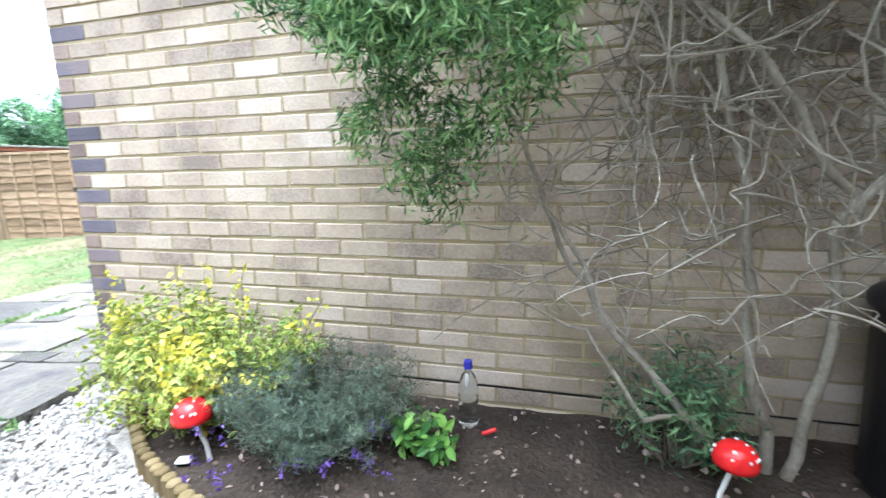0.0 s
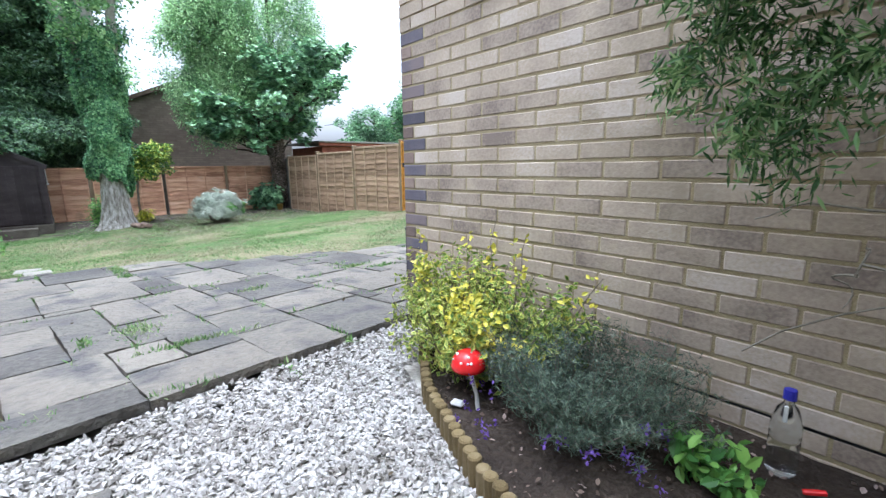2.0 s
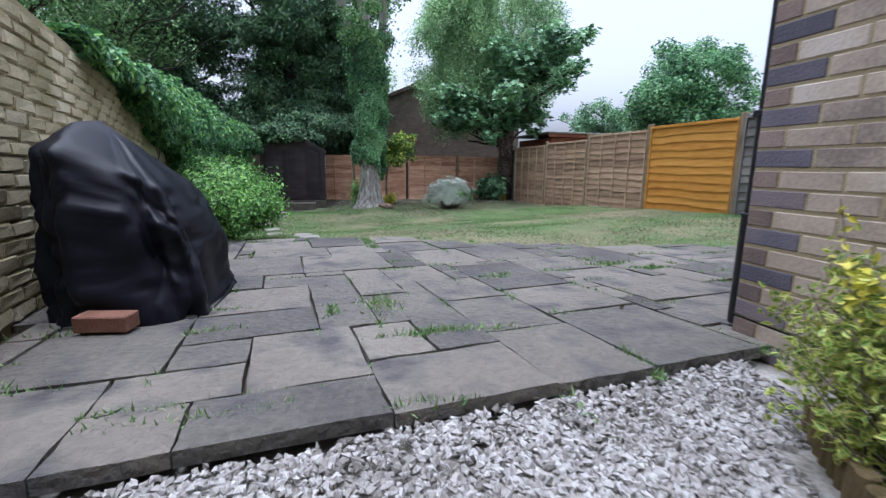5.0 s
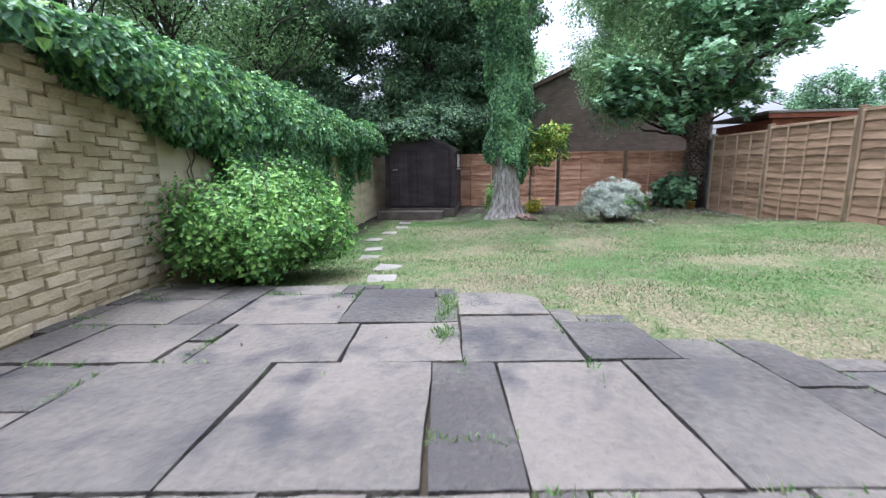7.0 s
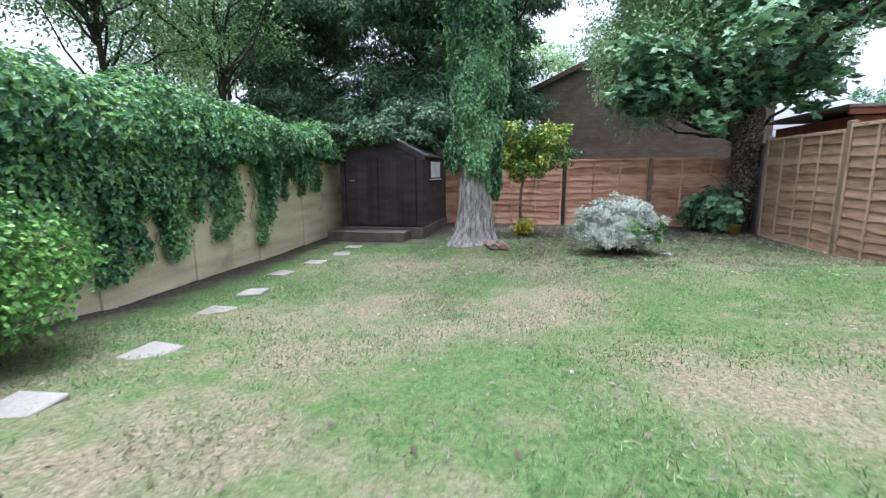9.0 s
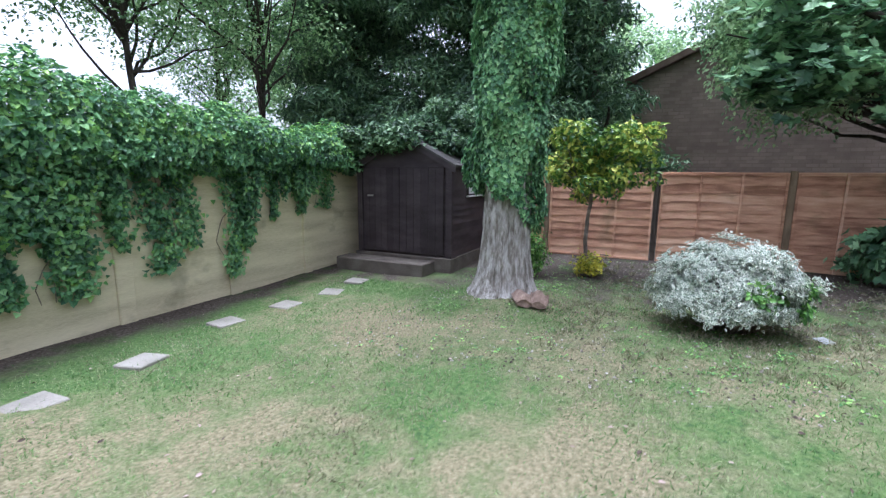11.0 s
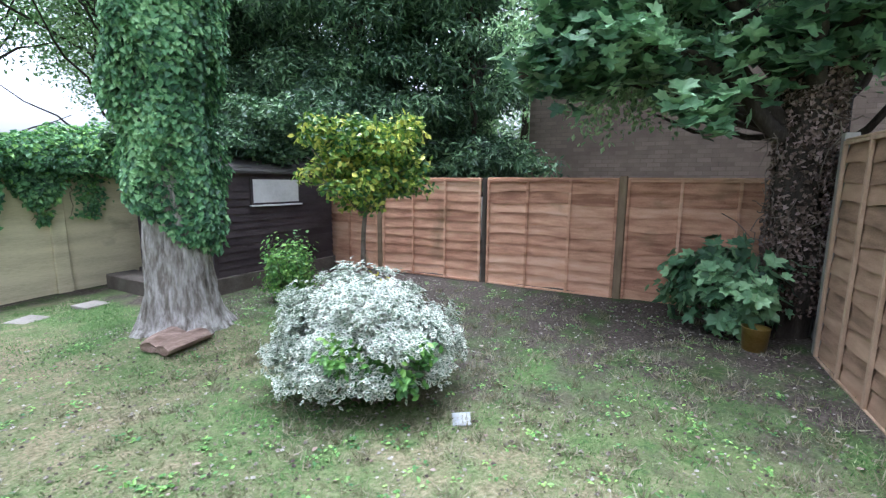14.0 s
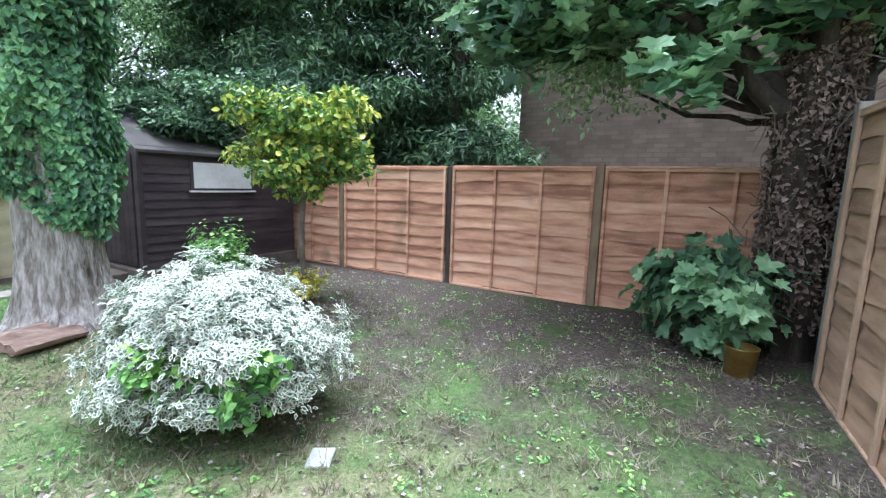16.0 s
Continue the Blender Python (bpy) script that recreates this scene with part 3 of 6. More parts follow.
def house():
    wall = part("wall_house", box_bm(CORNER_X + 0.004, 9.0, FACE_Y + 0.0, 11.0, 0.1, 5.4), M_MORTAR)
    tagged(wall, "buff brick house wall with dark quoin bricks", "wall", kind="structure")
    roof = part("roof_house", box_bm(CORNER_X - 0.3, 9.3, FACE_Y - 0.3, 11.3, 5.4, 5.6), M_TILE)
    tagged(roof, "brown tiled house roof edge", "roof", kind="structure")
    dpc = part("damp_course", box_bm(CORNER_X - 0.004, 8.8, FACE_Y - 0.004, 10.8, 0.381, 0.389), M_BLACK)
    tagged(dpc, "black damp-proof course line in the wall", "damp course", kind="structure")
    full, quoin, closer = (brick_mesh("brick", BRICK - 0.012, mat=M_BRICK), brick_mesh("brick", BRICK - 0.012, mat=M_BRICK_DARK),
                           brick_mesh("brick", BRICK / 2 - 0.012, mat=M_BRICK_BROWN))
    rest = []
    for row in range(34):
        z = 0.222 + row * COURSE
        x = CORNER_X
        first = True
        while x < 3.2:
            if first:
                me, length = (quoin, BRICK) if row % 2 == 0 else (closer, BRICK / 2)
                first = False
            else:
                me, length = full, BRICK
            m = pose(x + 0.004, FACE_Y, z + 0.002 * math.sin(row * 3.1 + x * 7), 0, 0, 0)
            if z < 2.1 and x < 1.6:
                piece("brick", me, wall, m)
            else:
                rest.append((x, z, length))
            x += length
    for row in range(34):
        z = 0.222 + row * COURSE
        me = closer if row % 2 == 0 else quoin
        for k in range(3):
            length = BRICK / 2 if row % 2 == 0 else BRICK
            y = FACE_Y + (0.006 if k == 0 else length + (k - 1) * BRICK + 0.006)
            piece("brick", me if k == 0 else full, wall, pose(CORNER_X + 0.004, y + (length if k == 0 else BRICK) - 0.012, z, 0, 0, -90))
    vs, fs = [], []
    cube = np.array([(a, b, c) for a in (0, 1) for b in (0, 1) for c in (0, 1)], float)
    quad = np.array([(0, 2, 3, 1), (4, 5, 7, 6), (0, 1, 5, 4), (2, 6, 7, 3), (0, 4, 6, 2), (1, 3, 7, 5)])
    for k, (x, z, length) in enumerate(rest):
        vs.append(cube * (length - 0.012, 0.02, 0.072) + (x + 0.004, FACE_Y - 0.008, z))
        fs.append(quad + 8 * k)
    tagged(raw("brickwork", np.concatenate(vs), np.concatenate(fs), M_BRICKWORK, wall), "", kind="stuff")


M_BRICKWORK = material("buff_brickwork", [(0.234, 0.188, 0.156), (0.380, 0.311, 0.246), (0.471, 0.390, 0.302), (0.558, 0.487, 0.419)], 0.9, 3.0, 70, 0.25, island=0.6, dirt=((0.215, 0.175, 0.118), 1.1, 0.56))


def downpipe():
    top = empty("downpipe", (CORNER_X - 0.048, FACE_Y + 0.085, 0.3))
    v, f = tube([(0, 0, 0.05), (0, 0, 4.9)], [0.034, 0.034], 14)
    part_ob = raw("pipe", v, f, M_BLACK, top, smooth=True)
    v, f = tube([(0, 0, 0.02), (0, 0, 0.54), (0, 0, 0.56), (0, 0, 0.562)], [0.045, 0.045, 0.055, 0.036], 14)
    raw("socket", v, f, M_BLACK, top, smooth=True)
    for z in (1.0, 2.6):
        part("bracket", box_bm(-0.04, 0.044, -0.04, 0.04, z, z + 0.03, 0.004), M_BLACK, top)
    tagged(top, "black plastic downpipe fixed at the house corner", "downpipe")


downpipe()

# ---- left boundary wall ----
WALL_TOP = lambda x: float(np.interp(x, [-14, -6.3, -5.7, -2.5, 3], [1.62, 1.66, 1.78, 2.02, 2.2]))


def strip(xs, z0, z1, thick, name, mat):
    """A standing wall strip that follows the boundary line."""
    bm = bmesh.new()
    rows = []
    for x in xs:
        y = float(wall_y(x))
        top = z1(x)
        base = float(ground_z(x, y)) - z0
        rows.append([bm.verts.new(p) for p in ((x, y, base), (x, y, top), (x, y - thick, top), (x, y - thick, base))])
    for a, b in zip(rows, rows[1:]):
        for k in range(4):
            bm.faces.new((a[k], b[k], b[(k + 1) % 4], a[(k + 1) % 4]))
    bm.faces.new(rows[0][::-1])
    bm.faces.new(rows[-1])
    bmesh.ops.recalc_face_normals(bm, faces=bm.faces[:])
    return part(name, bm, mat)


def garden_wall():
    w = strip(np.linspace(-6.3, 3.0, 12), 0.2, WALL_TOP, 0.22, "wall_garden", M_OLDMORTAR)
    tagged(w, "old yellow-buff brick garden wall with worn faces", "wall", kind="structure")
    r = random.Random(5)
    meshes = []
    for k in range(4):
        bm = box_bm(0, 0.23, -0.012, 0.05, 0, 0.07, 0.008)
        for v in bm.verts:
            v.co += Vector((r.uniform(-1, 1), r.uniform(-1, 1), r.uniform(-1, 1))) * 0.006
        me = bpy.data.meshes.new("brick")
        bm.to_mesh(me)
        bm.free()
        me.materials.append(M_OLDBRICK)
        meshes.append(me)
    angle = math.degrees(math.atan2(WALL_LINE_Y[4] - WALL_LINE_Y[3], WALL_LINE_X[4] - WALL_LINE_X[3]))
    for row in range(22):
        x = -6.28 + (0.12 if row % 2 else 0.0)
        while x < -1.6:
            y = float(wall_y(x))
            z = float(ground_z(x, y)) + 0.02 + row * 0.084
            if z < WALL_TOP(x) - 0.06 and not (row % 2 == 0 and x > -2.2):
                piece("brick", meshes[r.randrange(4)], w, pose(x, y + 0.008, z, 0, 0, angle + r.uniform(-0.6, 0.6)) @ Matrix.Diagonal((1, -1, 1, 1)))
            x += 0.245


def rendered_wall():
    w = strip(np.linspace(-16.8, -6.3, 20), 0.2, WALL_TOP, 0.2, "wall_rendered", M_RENDER)
    tagged(w, "weathered cream rendered garden wall under ivy", "wall", kind="structure")
    for x in (-7.4, -8.8, -10.25, -11.6, -12.95):
        y = float(wall_y(x))
        z = float(ground_z(x, y))
        p = part("pier", box_bm(x - 0.09, x + 0.09, y - 0.05, y + 0.035, z - 0.1, 1.5, 0.01), M_RENDER, w)


rendered_wall()


def added_passage_wall():
    """Plain brick wall added unseen behind the start; closes the passage and darkens it."""
    w = part("wall_passage", box_bm(3.05, 3.27, -2.2, FACE_Y - 0.01, 0.05, 5.3), M_OLDBRICK)
    tagged(w, "plain buff brick wall added unseen to close and darken the passage", "wall", kind="structure")


added_passage_wall()

# ---- fences ----


def board_meshes(length, mat, r, height=0.20):
    out = []
    for k in range(4):
        n = 14
        bm = bmesh.new()
        ph = r.uniform(0, 6)
        rows = []
        for i in range(n + 1):
            x = length * i / n
            low = 0.014 * math.sin(x * 4 + ph) + 0.008 * math.sin(x * 11 + ph * 2)
            rows.append([bm.verts.new(p) for p in ((x, 0.031, low), (x, 0.005, height), (x, -0.003, height), (x, 0.019, low))])
        for a, b in zip(rows, rows[1:]):
            for q in range(4):
                bm.faces.new((a[q], b[q], b[(q + 1) % 4], a[(q + 1) % 4]))
        bmesh.ops.recalc_face_normals(bm, faces=bm.faces[:])
        me = bpy.data.meshes.new("board")
        bm.to_mesh(me)
        bm.free()
        me.materials.append(mat)
        out.append(me)
    return out


def fence_panel(length, height, mat, batten_mat, r, battens=4, label="", frame_top=True):
    """Waney-lap panel in its own x-z plane, front towards +y."""
    top = empty("fence_panel")
    me = board_meshes(length - 0.02, mat, r)
    count = max(5, round(height / 0.155))
    step = (height - 0.06) / count
    for k in range(count):
        piece("board", me[r.randrange(4)], top, pose(0.01, 0.0, 0.03 + k * step + r.uniform(-0.008, 0.008), 0, 0, 0))
    for k in range(battens):
        x = 0.02 + (length - 0.04) * k / (battens - 1)
        part("batten", box_bm(x - 0.018, x + 0.018, 0.03, 0.056, 0.0, height, 0.003), batten_mat, top)
    for z in (0.0, height - 0.035):
        part("rail", box_bm(0.0, length, 0.034, 0.054, z, z + 0.03, 0.003), batten_mat, top)
    if frame_top:
        part("cap", box_bm(0, length, -0.02, 0.045, height, height + 0.018, 0.003), batten_mat, top)
    return tagged(top, label)


def fence_post(at, height, mat, size=0.085, label="", parent=None):
    top = part("fence_post", box_bm(-size / 2, size / 2, -size / 2, size / 2, -0.15, height, 0.008), mat)
    top.parent = parent
    top.matrix_basis = pose(*at)
    return tagged(top, label)


BACK_X = -16.25


def back_fence():
    r = random.Random(3)
    fence = tagged(empty("back_fence"), "red-brown stained waney-lap panel fence at the back", "fence")
    ys = [-0.35, 1.60, 3.52, 5.44, 7.36]
    tops = [1.40, 1.40, 1.405, 1.41, 1.41]
    base = [-0.16, -0.16, -0.16, -0.2, -0.2]
    for k in range(4):
        h = tops[k] - base[k]
        p = fence_panel(ys[k + 1] - ys[k] - 0.1, h, M_FENCE, M_FENCE, r, 4, "")
        p.parent = fence
        p.matrix_basis = pose(BACK_X, ys[k] + 0.05, base[k], 0, 0, 90) @ Matrix.Diagonal((1, -1, 1, 1))
    for k, y in enumerate(ys):
        if k == 2:
            fence_post((BACK_X + 0.0, y, -0.18), 1.6, M_POST_DARK, 0.07, "dark damp timber post", fence)
        else:
            fence_post((BACK_X + 0.02, y, -0.18), 1.63, M_POST, 0.09, "", fence)


back_fence()


def side_fence():
    r = random.Random(4)
    fence = tagged(empty("side_fence"), "brown waney-lap side fence with one new orange panel", "fence")
    line = lambda x: 7.3 + (x + 15.05) * 0.05
    xs = [-15.05, -12.9, -10.72, -8.52, -6.35, -4.2, -2.0, 0.2]
    tops = [1.72, 1.78, 1.88, 1.93, 1.95, 1.98, 2.0]
    mats = [M_FENCE_OLD, M_FENCE_OLD, M_FENCE_OLD, M_FENCE_NEW, M_FENCE_GREY, M_FENCE_OLD, M_FENCE_OLD]
    labels = {M_FENCE_OLD: "faded brown waney-lap fence panel", M_FENCE_NEW: "bright orange new waney-lap fence panel", M_FENCE_GREY: "grey weathered fence panel"}
    for k in range(7):
        a, b = Vector((xs[k], line(xs[k]))), Vector((xs[k + 1], line(xs[k + 1])))
        base = min(float(ground_z(xs[k], a.y)), float(ground_z(xs[k + 1], b.y))) - 0.02
        d = b - a
        p = fence_panel(d.length - 0.1, tops[k] - base, mats[k], M_BATTEN if mats[k] is M_FENCE_OLD else mats[k], r, 2 if k == 3 else 5, labels[mats[k]])
        p.parent = fence
        p.matrix_basis = pose(a.x + 0.05, a.y, base, 0, 0, math.degrees(math.atan2(d.y, d.x))) @ Matrix.Diagonal((1, -1, 1, 1))
    for k, x in enumerate(xs):
        z = float(ground_z(x, line(x)))
        fence_post((x, line(x), z - 0.05), (tops[min(k, 6)] - z) + 0.12, M_POST if k else M_CONCRETE, 0.1, "weathered grey post", fence)
    # short dark return panel behind the corner tree
    p = fence_panel(1.15, 1.85, M_FENCE_GREY, M_FENCE_GREY, r, 3, "dark weathered fence panel")
    p.parent = fence
    p.matrix_basis = pose(-16.2, 7.42, -0.2, 0, 0, -4) @ Matrix.Diagonal((1, -1, 1, 1))


side_fence()

# ---- shed ----


def shed():
    x0, x1, y0, y1, zb, ze = -16.1, -13.8, -1.15, 0.6, 0.02, 1.5
    yr, zr = -0.27, 1.95
    top = empty("garden_shed", ((x0 + x1) / 2, (y0 + y1) / 2, zb))
    o = top.matrix_world.translation
    bm = bmesh.new()
    prof = [(y0, zb), (y1, zb), (y1, ze), (yr, zr), (y0, ze)]
    a = [bm.verts.new((x0 - o.x, y - o.y, z - o.z)) for y, z in prof]
    b = [bm.verts.new((x1 - 0.03 - o.x, y - o.y, z - o.z)) for y, z in prof]
    for k in range(5):
        bm.faces.new((a[k], a[(k + 1) % 5], b[(k + 1) % 5], b[k]))
    bm.faces.new(a)
    bm.faces.new(b[::-1])
    bmesh.ops.recalc_face_normals(bm, faces=bm.faces[:])
    part("body", bm, M_SHED, top)
    r = random.Random(9)
    k = 0
    z = zb
    while z < ze - 0.03:
        bm = bmesh.new()
        n = 6
        rows = []
        for i in range(n + 1):
            x = x0 + (x1 - x0) * i / n
            d = 0.003 * math.sin(x * 3 + z * 20)
            rows.append([bm.verts.new((x - o.x, y - o.y, zz - o.z)) for y, zz in ((y1 + 0.026, z + d), (y1 + 0.008, z + 0.115), (y1 - 0.003, z + 0.115), (y1 - 0.003, z + d))])
        for p, q in zip(rows, rows[1:]):
            for c in range(4):
                bm.faces.new((p[c], q[c], q[(c + 1) % 4], p[(c + 1) % 4]))
        bmesh.ops.recalc_face_normals(bm, faces=bm.faces[:])
        part("board", bm, M_SHED, top)
        z += 0.108
        k += 1
    # front: two doors and a frieze of boards
    for ya, yb in ((y0 + 0.12, y0 + 0.82), (y0 + 0.83, y1 - 0.12)):
        d = part("door", box_bm(x1 - 0.03 - o.x, x1 - 0.002 - o.x, ya - o.y, yb - o.y, 0.03, ze - 0.05 - o.z, 0.004), M_SHED, top)
        nb = 6
        for i in range(nb):
            w = (yb - ya) / nb
            part("plank", box_bm(x1 - 0.002 - o.x, x1 + 0.006 - o.x, ya + i * w + 0.003 - o.y, ya + (i + 1) * w - 0.003 - o.y, 0.035, ze - 0.055 - o.z, 0.002), M_SHED, d)
    part("hinge", box_bm(x1 + 0.006 - o.x, x1 + 0.012 - o.x, y0 + 0.2 - o.y, y0 + 0.32 - o.y, 0.95, 0.98, 0.002), M_CONCRETE, top)
    for y in (y0 + 0.03, y1 - 0.03):
        part("corner_post", box_bm(x1 - 0.05 - o.x, x1 + 0.012 - o.x, y - 0.035 - o.y, y + 0.06 - o.y, 0.0, ze - o.z, 0.004), M_SHED, top)
    # roof halves and barge boards
    for side, (ya, za) in enumerate(((y1 + 0.09, ze - 0.045), (y0 - 0.09, ze - 0.045))):
        bm = bmesh.new()
        c = [(ya, za), (yr, zr + 0.01), (yr, zr + 0.045), (ya, za + 0.035)]
        p = [bm.verts.new((x0 - 0.1 - o.x, y - o.y, z - o.z)) for y, z in c]
        q = [bm.verts.new((x1 + 0.04 - o.x, y - o.y, z - o.z)) for y, z in c]
        for i in range(4):
            bm.faces.new((p[i], p[(i + 1) % 4], q[(i + 1) % 4], q[i]))
        bm.faces.new(p)
        bm.faces.new(q[::-1])
        bmesh.ops.recalc_face_normals(bm, faces=bm.faces[:])
        part("roof", bm, M_FELT, top)
        bm = bmesh.new()
        c = [(ya, za - 0.09), (yr, zr - 0.08), (yr, zr + 0.01), (ya, za)]
        p = [bm.verts.new((x1 + 0.012 - o.x, y - o.y, z - o.z)) for y, z in c]
        q = [bm.verts.new((x1 + 0.035 - o.x, y - o.y, z - o.z)) for y, z in c]
        for i in range(4):
            bm.faces.new((p[i], p[(i + 1) % 4], q[(i + 1) % 4], q[i]))
        bm.faces.new(p)
        bm.faces.new(q[::-1])
        bmesh.ops.recalc_face_normals(bm, faces=bm.faces[:])
        part("barge_board", bm, M_SHED, top)
    win = part("window", box_bm(-15.35 - o.x, -14.42 - o.x, y1 + 0.02 - o.y, y1 + 0.04 - o.y, 1.0 - o.z, 1.4 - o.z, 0.004), M_SHED, top)
    part("pane", box_bm(-15.31 - o.x, -14.46 - o.x, y1 + 0.04 - o.y, y1 + 0.047 - o.y, 1.03 - o.z, 1.37 - o.z), M_WHITE, win, "boarded pale window pane")
    part("sill", box_bm(-15.37 - o.x, -14.40 - o.x, y1 + 0.02 - o.y, y1 + 0.07 - o.y, 0.975 - o.z, 1.0 - o.z, 0.004), M_WHITE, win)
    tagged(top, "dark brown timber shed with gabled felt roof", "shed")
    base = part("shed_base", box_bm(-16.15, -13.76, -1.2, 0.64, -0.4, 0.018, 0.012), M_DAMPSTEP)
    step = part("shed_step", box_bm(-13.755, -13.35, -1.3, 0.35, -0.4, -0.03, 0.015), M_DAMPSTEP)
    tagged(step, "damp concrete step along the shed front", "step", kind="structure")
    tagged(base, "low dark brick and concrete base under the shed", "base", kind="structure")


shed()

# ---- paving ----


def strip_bed():
    xs, v = [-6.0, -3.7, -1.52], []
    for x in xs:
        z = float(np.interp(x, [-6.2, -1.3], [0.10, 0.322])) - 0.05
        v += [(x, float(wall_y(x)), z), (x, 7.5, z)]
    return raw("patio_bed", np.array(v), np.array([(1, 0, 2, 3), (3, 2, 4, 5)]), M_JOINT)


def paving():
    top = strip_bed()
    tagged(top, "patio of riven grey paving slabs with grassy joints", "patio", kind="structure")
    mod = 0.14875
    r = random.Random(21)
    nu, nv, v0 = 36, 66, -17
    used = set()
    c, s = math.cos(radians(PAVE_TURN)), math.sin(radians(PAVE_TURN))

    def place(u, v):
        # u runs away from the gravel, v along its edge
        a, b = -u * mod, v * mod
        return -1.275 + a * c - b * s, 1.0 + a * s + b * c

    def inside(u, v):
        x, y = place(u + 0.5, v + 0.5)
        if not (float(lawn_edge(y)) < x and y > float(wall_y(x)) + 0.03 and y < 7.4):
            return False
        return not (y > FACE_Y + 0.04 and x > CORNER_X - 0.03)

    shapes = [(4, 4), (4, 4), (4, 3), (3, 4), (4, 6), (6, 4), (4, 2), (2, 4), (3, 3), (4, 5)]
    small = [(3, 2), (2, 3), (2, 2), (2, 1), (1, 2), (1, 1)]
    slabs = [(0, -6, 2, 2), (0, -4, 2, 4), (0, 0, 3, 4), (0, 4, 4, 3), (0, 7, 5, 4), (2, -3, 4, 3), (2, -6, 2, 3), (4, -5, 2, 2), (3, 0, 3, 2), (3, 2, 4, 2), (6, -5, 3, 4),
             (0, -10, 4, 4), (4, -9, 5, 4), (4, 4, 4, 3), (6, -1, 3, 2), (6, 1, 4, 3), (22, 5, 5, 4), (27, 5, 4, 4), (22, 9, 4, 3), (16, 4, 6, 2), (16, 6, 6, 4), (16, 10, 6, 4), (22, 1, 4, 4), (26, 0, 4, 5), (22, -4, 4, 5), (26, -5, 5, 5), (16, -1, 6, 5), (16, -6, 6, 5)]
    for u, v, w, h in slabs:
        used.update((u + i, v + j) for i in range(w) for j in range(h))
    for u in range(nu):
        for v in range(v0, v0 + nv):
            if (u, v) in used or not inside(u, v):
                continue
            for w, h in r.sample(shapes, len(shapes)) + small:
                cells = [(u + i, v + j) for i in range(w) for j in range(h)]
                if all(cell not in used and inside(*cell) for cell in cells):
                    used.update(cells)
                    slabs.append((u, v, w, h))
                    break
    cache = {}
    for u, v, w, h in slabs:
        var = r.randrange(3)
        key = (w, h, var)
        if key not in cache:
            bm = bmesh.new()
            n = 5
            lx, ly = w * mod - 0.014, h * mod - 0.014
            grid = []
            for i in range(n + 1):
                for j in range(n + 1):
                    e = 0.0 if 0 < i < n and 0 < j < n else 0.006
                    px, py = -lx / 2 + lx * i / n, -ly / 2 + ly * j / n
                    jit = 0.005 if e else 0
                    grid.append(bm.verts.new((px + r.uniform(-jit, jit), py + r.uniform(-jit, jit), r.uniform(-0.0015, 0.0015) - e)))
            for i in range(n):
                for j in range(n):
                    a = i * (n + 1) + j
                    bm.faces.new((grid[a], grid[a + n + 1], grid[a + n + 2], grid[a + 1]))
            rim = [e for e in bm.edges if e.is_boundary]
            ext = bmesh.ops.extrude_edge_only(bm, edges=rim)
            for q in ext["geom"]:
                if isinstance(q, bmesh.types.BMVert):
                    q.co.z = -0.055
            bmesh.ops.recalc_face_normals(bm, faces=bm.faces[:])
            me = bpy.data.meshes.new("slab")
            bm.to_mesh(me)
            bm.free()
            me.materials.append(M_SLAB)
            cache[key] = me
        x, y = place(u + w / 2, v + h / 2)
        slope = math.degrees(math.atan2(0.225, 4.9))
        z = float(np.interp(x, [-6.2, -1.3], [0.10, 0.322])) + r.uniform(-0.004, 0.006)
        piece("slab", cache[key], top, pose(x, y, z, r.uniform(-0.5, 0.5), -slope + r.uniform(-0.5, 0.5), PAVE_TURN + r.uniform(-0.8, 0.8)))
    # weeds in the joints
    at = []
    for u, v, w, h in r.sample(slabs, min(120, len(slabs))):
        x, y = place(u + (0 if r.random() < 0.5 else r.random() * w), v)
        z = float(np.interp(x, [-6.2, -1.3], [0.10, 0.322]))
        long = r.random() < 0.5
        for _ in range(r.randrange(15, 110)):
            t = r.random()
            at.append((x + (0.3 * t if not long else r.gauss(0, 0.012)), y + (0.3 * t if long else r.gauss(0, 0.012)), z - 0.015))
    for cx, cy, dx, dy, q in ((-1.96, 1.34, 0.02, 0.13, 420), (-2.50, 1.10, 0.10, 0.06, 300), (-3.37, 3.21, 0.03, 0.12, 260), (-3.11, 3.42, 0.03, 0.08, 180), (-3.10, 2.04, 0.03, 0.07, 150), (-2.45, 0.82, 0.06, 0.02, 130), (-4.96, 1.27, 0.06, 0.03, 200), (-5.69, 1.21, 0.06, 0.03, 200), (-5.53, 1.24, 0.06, 0.03, 200), (-5.31, 1.23, 0.06, 0.03, 200)):
        z = float(np.interp(cx, [-6.2, -1.3], [0.10, 0.322]))
        for _ in range(q):
            at.append((cx + r.gauss(0, dx), cy + r.gauss(0, dy), z - 0.005))
    at = np.array(at)
    tagged(leaves("joint_grass", (BLADE[0] * (2.0, 1, 1), BLADE[1], BLADE[2]), at, frames(len(at), None, 1, -1.5), 0.02 + 0.035 * rng.random(len(at)), L_GRASS), "grass and moss growing in paving joints", "grass", kind="stuff")
    step = part("stepping_slab", box_bm(-0.16, 0.16, -0.26, 0.26, -0.03, 0.02, 0.008), M_SLAB)
    step.matrix_world = pose(-0.70, 0.55, 0.245, 0, 0, -6)
    tagged(step, "grey paving slab set in the white gravel", "paving slab")


# ---- flower bed by the house ----
BED_X, BED_Y = [-1.0, -0.57, -0.06, 0.35, 1.5, 4.0], [2.30, 1.98, 1.77, 1.66, 1.42, 1.0]


